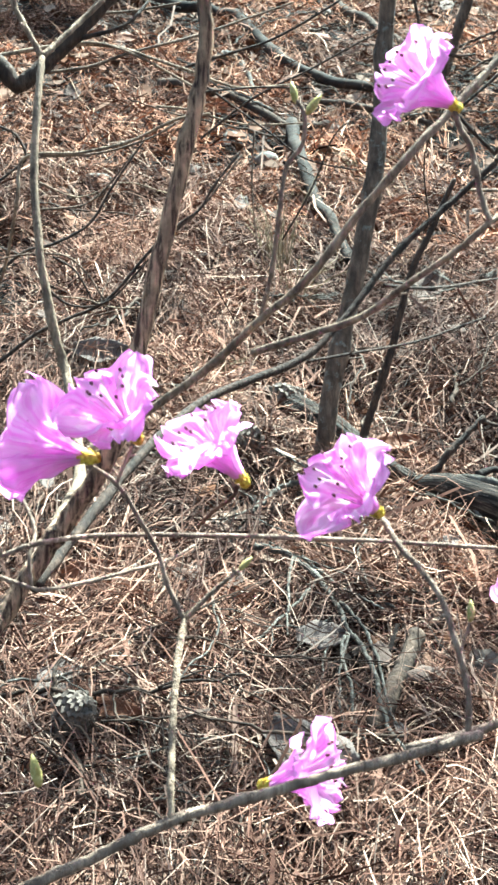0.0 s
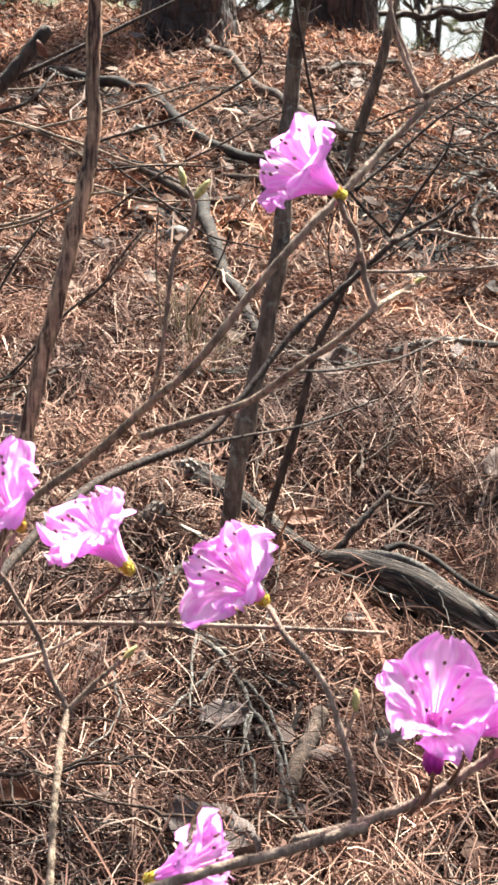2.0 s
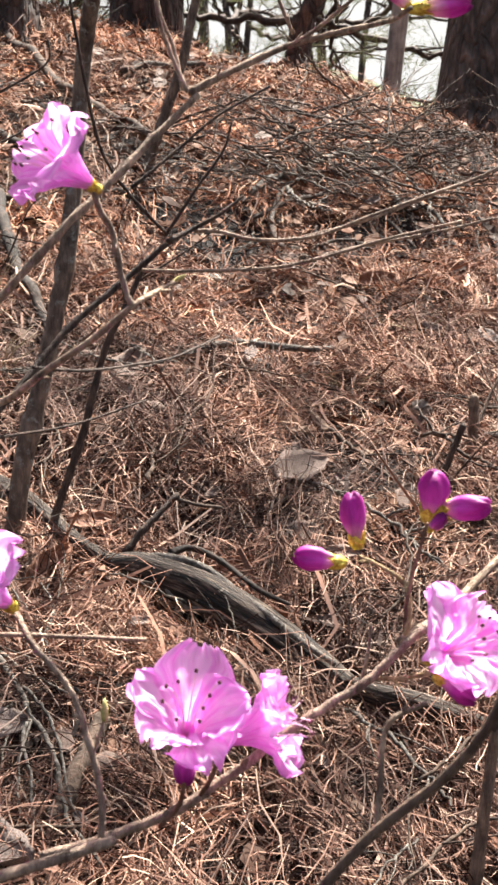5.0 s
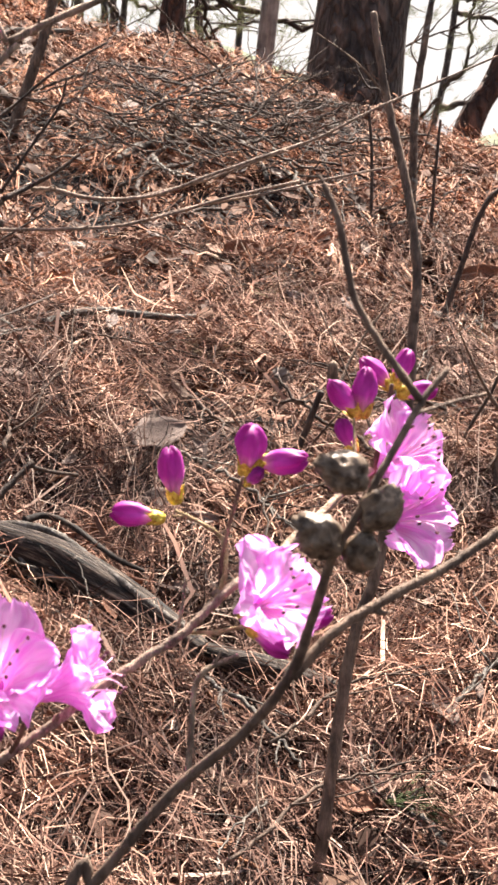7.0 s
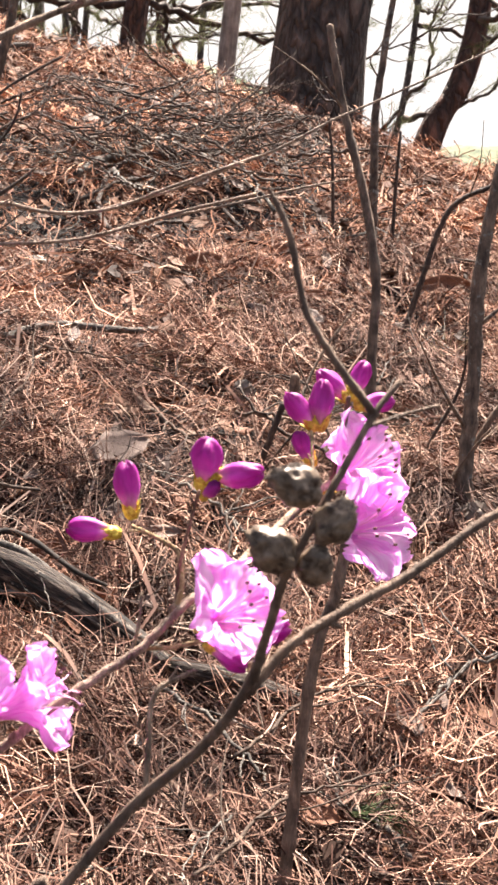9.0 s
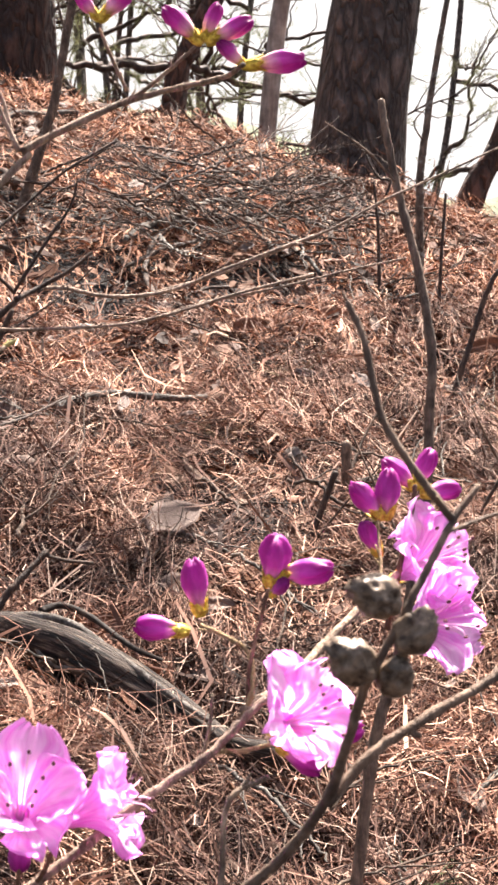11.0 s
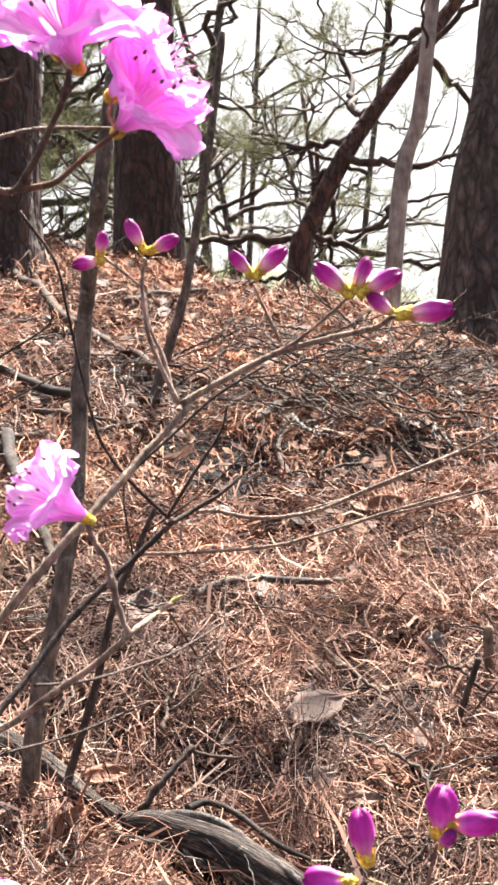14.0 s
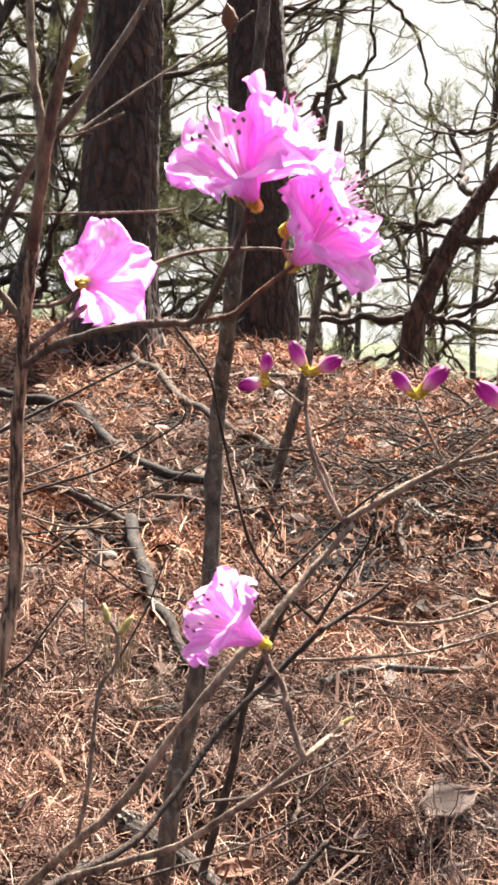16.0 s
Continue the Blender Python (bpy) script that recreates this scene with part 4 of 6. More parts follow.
sapling([(1.245, 2.763, 1.154), (1.245, 2.763, 1.183), (1.246, 2.773, 1.352), (1.241, 2.782, 1.453)], 0.0050, 0.0030, BARK_DARK, "thin dark upright shoot")
sapling([(1.334, 2.697, 1.127), (1.334, 2.697, 1.156), (1.344, 2.703, 1.317), (1.354, 2.706, 1.425)], 0.0050, 0.0030, BARK_DARK, "thin dark upright shoot")
sapling([(0.968, 1.861, 0.786), (0.968, 1.861, 0.815), (0.996, 1.855, 0.889), (1.031, 1.846, 0.955), (1.045, 1.844, 1.014)], 0.0035, 0.0020, BARK_DARK, "thin dark arching shoot")
sapling([(0.832, 1.921, 0.811), (0.832, 1.921, 0.840), (0.830, 1.917, 0.909), (0.830, 1.913, 0.975)], 0.0085, 0.0075, BARK, "short broken brown stub standing in litter")
sapling([(0.740, 1.854, 0.784), (0.740, 1.854, 0.812), (0.756, 1.847, 0.860), (0.783, 1.835, 0.940)], 0.0060, 0.0045, BARK_DARK, "short leaning dark stub in litter", 1)
sapling([(-0.121, 1.272, 0.546), (-0.121, 1.272, 1.123), (-0.085, 1.272, 1.159), (-0.054, 1.272, 1.188), (-0.019, 1.272, 1.226), (0.013, 1.273, 1.266)], 0.0085, 0.0065, BARK_DARK, "dark slanting stem of the undergrowth")

# a thin tangle behind the azalea
branch(thicket, "branch", [(-0.200, 1.500, 0.660), (-0.190, 1.480, 0.800), (-0.165, 1.510, 0.930), (-0.118, 1.461, 1.004), (-0.099, 1.414, 1.074), (-0.092, 1.416, 1.114), (-0.044, 1.392, 1.117), (0.000, 1.368, 1.125), (0.039, 1.356, 1.143), (0.068, 1.353, 1.148)], 0.0022, 0.0015, BARK_GREY)
branch(thicket, "branch", [(-0.153, 1.535, 1.214), (-0.121, 1.533, 1.220), (-0.062, 1.529, 1.230), (-0.014, 1.524, 1.229), (0.029, 1.519, 1.216), (0.066, 1.515, 1.204), (0.105, 1.531, 1.194), (0.162, 1.557, 1.201)], 0.0026, 0.0012, BARK_GREY)
branch(thicket, "branch", [(-0.075, 1.527, 1.204), (-0.035, 1.524, 1.210), (0.002, 1.522, 1.223), (0.062, 1.539, 1.242), (0.119, 1.567, 1.266), (0.164, 1.574, 1.283)], 0.0020, 0.0012, BARK)
branch(thicket, "twig", [(-0.030, 1.528, 1.260), (0.007, 1.526, 1.263), (0.050, 1.523, 1.271)], 0.0016, 0.0012, BARK)
branch(thicket, "branch", [(-0.142, 1.514, 0.995), (-0.121, 1.514, 1.016), (-0.097, 1.514, 1.035), (-0.068, 1.512, 1.043), (-0.036, 1.511, 1.062), (-0.014, 1.512, 1.097), (0.015, 1.514, 1.140)], 0.0030, 0.0012, BARK_DARK)
branch(thicket, "branch", [(-0.134, 1.406, 0.925), (-0.114, 1.405, 0.935), (-0.084, 1.405, 0.958), (-0.054, 1.404, 0.973), (-0.019, 1.402, 0.990), (0.021, 1.403, 1.036), (0.046, 1.403, 1.058), (0.063, 1.402, 1.071), (0.075, 1.403, 1.091), (0.098, 1.404, 1.121)], 0.0022, 0.0010, BARK_DARK)
branch(thicket, "twig", [(-0.124, 1.414, 1.022), (-0.094, 1.412, 1.029), (-0.059, 1.409, 1.029), (-0.039, 1.406, 1.015), (-0.022, 1.402, 0.990)], 0.0012, 0.0009, BARK)
branch(thicket, "twig", [(-0.069, 1.407, 0.993), (-0.039, 1.404, 0.990), (-0.014, 1.401, 0.983), (0.010, 1.399, 0.983)], 0.0011, 0.0008, BARK_GREY)
branch(thicket, "twig", [(-0.114, 1.424, 1.142), (-0.099, 1.422, 1.134), (-0.091, 1.420, 1.115), (-0.104, 1.420, 1.102), (-0.124, 1.420, 1.087)], 0.0015, 0.0013, BARK_DARK)
branch(thicket, "twig", [(0.035, 1.820, 1.209), (0.073, 1.814, 1.205), (0.117, 1.808, 1.192), (0.149, 1.802, 1.188), (0.203, 1.792, 1.190)], 0.0018, 0.0010, BARK_GREY)
branch(thicket, "branch", [(0.060, 1.810, 1.249), (0.098, 1.802, 1.261), (0.161, 1.788, 1.280), (0.224, 1.772, 1.314), (0.253, 1.764, 1.336), (0.252, 1.761, 1.358)], 0.0022, 0.0011, BARK_DARK)
branch(thicket, "twig", [(0.086, 1.816, 1.173), (0.143, 1.800, 1.217), (0.206, 1.784, 1.248), (0.256, 1.771, 1.275), (0.300, 1.760, 1.297)], 0.0016, 0.0009, BARK_DARK)
branch(thicket, "twig", [(0.191, 1.914, 1.063), (0.224, 1.900, 1.123), (0.251, 1.886, 1.189), (0.284, 1.877, 1.209)], 0.0014, 0.0008, BARK_DARK)
branch(thicket, "twig", [(-0.079, 1.450, 1.119), (-0.028, 1.450, 1.122), (0.018, 1.450, 1.136), (0.046, 1.450, 1.152)], 0.0016, 0.0010, BARK)
branch(thicket, "twig", [(-0.082, 1.520, 1.206), (-0.051, 1.520, 1.230), (-0.003, 1.520, 1.225), (0.073, 1.520, 1.187)], 0.0020, 0.0011, BARK_GREY)
branch(thicket, "twig", [(0.043, 1.420, 1.053), (0.068, 1.420, 1.076), (0.101, 1.420, 1.120)], 0.0015, 0.0009, BARK)
branch(thicket, "twig", [(-0.065, 1.350, 1.026), (-0.046, 1.350, 1.014), (-0.032, 1.350, 0.990)], 0.0012, 0.0008, BARK_DARK)
branch(thicket, "twig", [(0.061, 1.500, 1.184), (0.120, 1.500, 1.190), (0.174, 1.500, 1.190)], 0.0012, 0.0008, BARK_DARK)
branch(thicket, "twig", [(-0.077, 1.400, 1.004), (-0.052, 1.400, 0.985), (-0.018, 1.400, 0.989), (0.017, 1.400, 1.025)], 0.0015, 0.0009, BARK_DARK)
branch(thicket, "twig", [(-0.084, 1.550, 1.076), (-0.035, 1.550, 1.085), (0.008, 1.550, 1.134)], 0.0014, 0.0009, BARK)
branch(thicket, "twig", [(0.128, 1.600, 1.160), (0.126, 1.600, 1.104), (0.132, 1.600, 1.041)], 0.0011, 0.0008, BARK)
branch(thicket, "twig", [(-0.092, 1.700, 1.113), (-0.050, 1.700, 1.098), (-0.002, 1.700, 1.114), (0.046, 1.700, 1.103)], 0.0013, 0.0008, BARK_GREY)
branch(thicket, "twig", [(0.077, 1.600, 1.205), (0.140, 1.600, 1.161), (0.181, 1.600, 1.133), (0.233, 1.600, 1.122)], 0.0014, 0.0009, BARK_DARK)

# ---- fallen wood ----
def fallen(name, pts, r0, r1, mat, label, category, sides=10, steps=6, wobble=0.08, crook=0.0, group=""):
    pts = [Vector((p[0], p[1], max(p[2], ground_z(p[0], p[1]) + MAT + 0.012 + r0 * 0.8))) for p in curve_points(pts, 3)]
    v, f = tube_data(pts, r0, r1, rng, sides, max(2, steps // 2), wobble, 0.12, crook)
    o = pts[0]
    ob = part(name, mesh_of(name, [p - o for p in v], f), mat)
    ob.location = o
    return tagged(ob, label, category, group)


def log_mesh(name, pts, radii, seed):
    """Weathered wood: long grooves and splits along the grain, gentle swellings and a ragged end."""
    line = curve_points(pts, 14)
    n, sides, verts, faces, uv = len(line), 48, [], [], []
    side = Vector((0, 0, 1))
    run = 0.0
    for i, p in enumerate(line):
        d = (line[min(i + 1, n - 1)] - line[max(i - 1, 0)]).normalized()
        side = (side - d * side.dot(d)).normalized()
        up = d.cross(side)
        run += (p - line[max(i - 1, 0)]).length
        base = float(np.interp(i / (n - 1), np.linspace(0, 1, len(radii)), radii))
        for k in range(sides):
            a = 2 * math.pi * k / sides
            c, s = math.cos(a), math.sin(a)
            swell = 0.16 * noise.noise(Vector((c * 0.8, s * 0.8, run * 11 + seed)))
            groove = 0.13 * noise.noise(Vector((c * 4.0, s * 4.0, run * 3.0 + seed)))
            split = -0.16 * max(0.0, noise.noise(Vector((c * 2.6 + 3, s * 2.6, run * 2.2 + seed))) - 0.25) / 0.4
            q = base * (1 + swell + groove + split)
            ragged = d * (base * 0.9 * noise.noise(Vector((c * 2.5, s * 2.5, seed)))) * (1.0 if i in (0, n - 1) else 0.0)
            verts.append(p + (side * c + up * s) * q + ragged)
            uv.append((k / sides, run))
    for i in range(n - 1):
        for k in range(sides):
            a, b = i * sides + k, i * sides + (k + 1) % sides
            faces.append((a, b, b + sides, a + sides))
    faces += [tuple(reversed(range(sides))), tuple(range((n - 1) * sides, n * sides))]
    m = mesh_of(name, verts, faces)
    layer = m.uv_layers.new(name="UVMap")
    for loop in m.loops:
        layer.data[loop.index].uv = uv[loop.vertex_index]
    return m


def log_wood():
    """Silvered, charred-looking wood: grain along the log, black cracks, pale worn ridges."""
    m, n, l, p = material("weathered_log")
    co = n.new("ShaderNodeTexCoord")

    def grain(sx, sy, detail):
        mp = n.new("ShaderNodeMapping")
        mp.inputs["Scale"].default_value = (sx, sy, 1)
        t = n.new("ShaderNodeTexNoise")
        t.inputs["Scale"].default_value, t.inputs["Detail"].default_value, t.inputs["Roughness"].default_value = 1.0, detail, 0.65
        l.new(co.outputs["UV"], mp.inputs["Vector"])
        l.new(mp.outputs["Vector"], t.inputs["Vector"])
        return t

    fine, broad, worn = grain(26, 26, 6), grain(6, 12, 4), grain(9, 40, 4)
    rf = ramp(n, [(0.40, (0.010, 0.0082, 0.0072)), (0.52, (0.050, 0.036, 0.028)), (0.66, (0.175, 0.136, 0.108))])
    l.new(fine.outputs["Fac"], rf.inputs["Fac"])
    rb = ramp(n, [(0.36, (0.45, 0.43, 0.42)), (0.62, (1.2, 1.15, 1.1))])
    l.new(broad.outputs["Fac"], rb.inputs["Fac"])
    rw = ramp(n, [(0.60, (0, 0, 0)), (0.72, (1, 1, 1))])
    l.new(worn.outputs["Fac"], rw.inputs["Fac"])
    col = mixed(n, l, rf.outputs["Color"], rb.outputs["Color"], 1.0, "MULTIPLY")
    l.new(mixed(n, l, col, (0.29, 0.235, 0.19), rw.outputs["Color"]), p.inputs["Base Color"])
    p.inputs["Roughness"].default_value = 0.85
    p.inputs["Specular IOR Level"].default_value = 0.3
    bumped(n, l, p, mixed(n, l, fine.outputs["Color"], broad.outputs["Color"], 0.4), 1.0, 0.010)
    return m


LOG_WOOD = log_wood()
LOG_RUN = [(0.319, 1.695, 0.789), (0.347, 1.680, 0.787), (0.378, 1.653, 0.777), (0.405, 1.631, 0.767), (0.429, 1.608, 0.753), (0.457, 1.580, 0.737), (0.481, 1.554, 0.721), (0.503, 1.529, 0.703), (0.528, 1.513, 0.684)]
LOG_TAIL = [(0.188, 1.944, 0.874), (0.206, 1.909, 0.862), (0.227, 1.877, 0.851), (0.249, 1.844, 0.838), (0.271, 1.801, 0.822), (0.288, 1.761, 0.810), (0.315, 1.707, 0.794)]
log = tagged(new("fallen_log"), "weathered grey-black curved log lying in pine needles", "log")
log.location = LOG_RUN[0]
under(part("trunk", log_mesh("trunk", LOG_RUN, (0.010, 0.017, 0.0200, 0.0205, 0.0205, 0.0200, 0.0190, 0.0175, 0.015), 3.0), LOG_WOOD, log), log)
under(part("thin_end", log_mesh("thin_end", LOG_TAIL, (0.013, 0.0155, 0.0155, 0.015, 0.013, 0.009, 0.005), 5.0), LOG_WOOD, log, "thinner grey end split from the log"), log)
under(part("broken_end", log_mesh("broken_end", [(0.545, 1.519, 0.683), (0.559, 1.486, 0.681), (0.591, 1.464, 0.674), (0.629, 1.447, 0.663), (0.660, 1.441, 0.653)], (0.010, 0.0125, 0.0125, 0.011, 0.009), 9.0), LOG_WOOD, log), log)
under(part("side_branch", mesh_of("side_branch", *tube_data([(0.341, 1.730, 0.795), (0.367, 1.736, 0.825), (0.405, 1.749, 0.860)], 0.0048, 0.0032, rng, 10, 7, 0.1, 0.1, 0.001)), BARK_DARK, log, "dark broken side branch"), log)
under(part("side_twig", mesh_of("side_twig", *tube_data([(0.402, 1.749, 0.856), (0.421, 1.745, 0.850), (0.456, 1.747, 0.845)], 0.0026, 0.0018, rng, 7, 5, 0.1)), DEAD_TWIG, log), log)
fallen("fallen_branch", [(0.334, 1.679, 0.797), (0.383, 1.679, 0.797), (0.416, 1.657, 0.788), (0.441, 1.608, 0.768), (0.461, 1.568, 0.752), (0.483, 1.518, 0.732), (0.507, 1.479, 0.715)], 0.0050, 0.0030, LICHEN_TWIG, "thin grey dead branch lying along the log", "branch")
fallen("fallen_branch", [(0.387, 1.698, 0.800), (0.412, 1.708, 0.804), (0.439, 1.682, 0.793), (0.467, 1.622, 0.769), (0.493, 1.594, 0.757)], 0.0042, 0.0022, FALLEN_DARK, "thin dark dead branch lying beyond the log", "branch")
fallen("fallen_branch", [(0.015, 3.972, 1.709), (0.098, 3.948, 1.699), (0.179, 3.895, 1.678), (0.277, 3.800, 1.640), (0.340, 3.497, 1.519), (0.440, 3.285, 1.435), (0.504, 3.177, 1.390)], 0.0160, 0.0100, FALLEN_DARK, "long dark dead branch lying up the slope", "branch")
fallen("fallen_branch", [(0.326, 3.024, 1.319), (0.312, 2.822, 1.237), (0.318, 2.626, 1.160), (0.331, 2.497, 1.109), (0.340, 2.339, 1.048)], 0.0125, 0.0075, FALLEN_DARK, "dark crooked dead branch half sunk in needles", "branch")
fallen("fallen_branch", [(0.082, 3.281, 1.414), (0.192, 3.175, 1.369), (0.262, 3.075, 1.329), (0.323, 3.006, 1.301), (0.399, 3.022, 1.308)], 0.0100, 0.0065, DEAD_TWIG, "brown dead branch lying across the slope", "branch")
fallen("fallen_branch", [(0.264, 3.455, 1.478), (0.268, 3.347, 1.436), (0.269, 3.211, 1.380)], 0.0065, 0.0045, LICHEN_TWIG, "pale short dead branch on the litter", "branch")
fallen("fallen_branch", [(0.380, 3.133, 1.350), (0.465, 3.089, 1.332), (0.551, 3.064, 1.321), (0.609, 3.015, 1.303)], 0.0075, 0.0050, DEAD_TWIG, "brown dead branch lying across the slope", "branch")
fallen("fallen_branch", [(0.439, 4.748, 2.003), (0.525, 4.206, 1.798), (0.587, 3.805, 1.639), (0.637, 3.641, 1.572), (0.671, 3.372, 1.465)], 0.0125, 0.0075, DEAD_TWIG, "brown dead branch sloping down from the crest", "branch")
fallen("fallen_branch", [(0.822, 3.053, 1.349), (0.922, 3.168, 1.394), (1.022, 3.294, 1.443), (1.114, 3.411, 1.491), (1.170, 3.386, 1.480), (1.175, 3.284, 1.439), (1.145, 3.130, 1.379), (1.117, 2.996, 1.324)], 0.0085, 0.0050, LICHEN_TWIG, "pale bowed dead branch on the brushwood heap", "branch")
fallen("fallen_branch", [(1.112, 3.371, 1.473), (1.151, 3.300, 1.446), (1.169, 3.195, 1.404), (1.184, 3.100, 1.365), (1.175, 2.889, 1.284)], 0.0060, 0.0040, LICHEN_TWIG, "pale bowed dead branch on the brushwood heap", "branch")
fallen("fallen_branch", [(0.798, 2.928, 1.294), (0.926, 3.056, 1.346), (1.013, 3.104, 1.363), (1.074, 2.997, 1.319), (1.073, 2.805, 1.244)], 0.0050, 0.0030, BARK_DARK, "dark bowed dead branch on the brushwood heap", "branch")
fallen("fallen_branch", [(0.802, 2.745, 1.223), (0.827, 2.910, 1.287), (0.909, 3.101, 1.361), (1.014, 3.225, 1.411), (1.099, 3.213, 1.405)], 0.0060, 0.0030, BARK_DARK, "dark bowed dead branch on the brushwood heap", "branch")
fallen("fallen_branch", [(0.741, 4.118, 1.742), (0.866, 4.206, 1.779), (1.004, 4.261, 1.799)], 0.0090, 0.0060, LICHEN_TWIG, "pale dead branch lying near the crest", "branch")
fallen("fallen_branch", [(0.518, 2.243, 1.022), (0.561, 2.278, 1.036), (0.609, 2.295, 1.043), (0.655, 2.287, 1.04), (0.713, 2.278, 1.036), (0.755, 2.281, 1.038)], 0.0062, 0.0045, LICHEN_TWIG, "pale thin dead branch lying on the needles", "branch")
fallen("fallen_branch", [(0.266, 1.413, 0.679), (0.248, 1.377, 0.664), (0.232, 1.343, 0.650), (0.220, 1.313, 0.638), (0.205, 1.287, 0.627)], 0.0075, 0.0085, DEAD_TWIG, "short thick dead stick lying in the litter", "branch")

sprig = tagged(new("fallen_branch"), "forked lichened dead branch spread over pine needles", "branch")
sprig.location = (0.126, 1.545, 0.727)
for pts, r0, r1 in (
    ([(0.126, 1.545, 0.727), (0.145, 1.541, 0.726), (0.164, 1.533, 0.723), (0.184, 1.490, 0.705), (0.198, 1.444, 0.686), (0.202, 1.420, 0.676), (0.211, 1.401, 0.669), (0.216, 1.352, 0.649), (0.215, 1.294, 0.625), (0.219, 1.255, 0.609), (0.234, 1.207, 0.589)], 0.0034, 0.0014),
    ([(0.174, 1.538, 0.725), (0.201, 1.479, 0.701), (0.220, 1.459, 0.692), (0.238, 1.439, 0.684)], 0.0022, 0.0010),
    ([(0.202, 1.420, 0.676), (0.192, 1.388, 0.663), (0.193, 1.331, 0.640), (0.190, 1.295, 0.625), (0.194, 1.248, 0.606)], 0.0019, 0.0011),
    ([(0.164, 1.533, 0.723), (0.154, 1.486, 0.703), (0.144, 1.403, 0.669)], 0.0019, 0.0010),
    ([(0.184, 1.490, 0.705), (0.151, 1.446, 0.687), (0.113, 1.381, 0.661)], 0.0018, 0.0010),
    ([(0.199, 1.454, 0.690), (0.215, 1.425, 0.678), (0.223, 1.378, 0.659), (0.220, 1.326, 0.638), (0.223, 1.278, 0.618)], 0.0018, 0.0011),
    ([(0.202, 1.416, 0.675), (0.185, 1.353, 0.649), (0.177, 1.279, 0.619)], 0.0014, 0.0009),
):
    pts = [on_ground(x, y, 0.050) for x, y, z in pts]
    under(part("twig", mesh_of("twig", *tube_data(pts, r0, r1, rng, 8, 6, 0.12, 0.15, 0.0012)), LICHEN_TWIG, sprig), sprig)


# ---- litter ----
def leaf_mesh(seed, long, wide):
    """A dry leaf, cupped, with a turned-up rim and some thickness."""
    r = random.Random(seed)
    nu, nv, verts, faces = 6, 10, [], []
    ph, cup, bend = r.uniform(0, 6), r.uniform(-0.25, 0.5), r.uniform(-0.3, 0.5)
    for s in (0, 1):
        for j in range(nv + 1):
            v = j / nv
            half = wide / 2 * math.sin(math.pi * min(0.97, max(0.06, v)) ** 0.85) ** 0.75 * (1 + 0.10 * math.sin(17 * v + ph))
            for i in range(nu + 1):
                u = 2 * i / nu - 1
                z = cup * wide * u * u * 0.6 + bend * long * (v - 0.5) ** 2 + 0.003 * math.sin(7 * u + 9 * v + ph) - 0.0009 * s
                verts.append(((v - 0.5) * long, u * half, z))
    k = (nv + 1) * (nu + 1)
    for j in range(nv):
        for i in range(nu):
            a = j * (nu + 1) + i
            faces.append((a, a + 1, a + nu + 2, a + nu + 1))
            faces.append((k + a, k + a + nu + 1, k + a + nu + 2, k + a + 1))
    rim = [i for i in range(nu + 1)] + [(j + 1) * (nu + 1) - 1 for j in range(1, nv + 1)] + [nv * (nu + 1) + i for i in range(nu - 1, -1, -1)] + [j * (nu + 1) for j in range(nv - 1, 0, -1)]
    for a, b in zip(rim, rim[1:] + rim[:1]):
        faces.append((b, a, k + a, k + b))
    return mesh_of("dead_leaf", verts, faces)


LEAVES = [leaf_mesh(k, 1.0, w) for k, w in enumerate((0.45, 0.55, 0.38, 0.62, 0.5))]


def lay(ob, x, y, lift, turn, tilt=0.0, size=1.0, lean=0.0):
    ob.matrix_basis = aim(on_ground(x, y, lift), ground_up(x, y) - Vector((0, lean, 0)), turn) @ Matrix.Rotation(tilt, 4, "X") @ Matrix.Scale(size, 4)
    return ob


LEAF_SETS = {}
for key, mat in (("grey", DEAD_LEAF), ("red", DEAD_LEAF_RED), ("flake", BARK_FLAKE)):
    LEAF_SETS[key] = [m.copy() for m in LEAVES]
    for m in LEAF_SETS[key]:
        m.materials.append(mat)
LEAF_LABEL = {"grey": "grey-brown dry leaf lying on pine needles", "red": "rust-red curled dry leaf on pine needles", "flake": "purplish-grey flake of bark lying in litter"}


def dead_leaf(x, y, size, turn, key, tilt=0.0, lean=0.35):
    ob = part("bark_flake" if key == "flake" else "dead_leaf", LEAF_SETS[key][rng.randrange(5)], None)
    lay(ob, x, y, MAT + 0.016 + size * 0.13, turn, tilt * 0.6, size, lean)
    tagged(ob, LEAF_LABEL[key], "bark" if key == "flake" else "leaf", "litter on the slope")


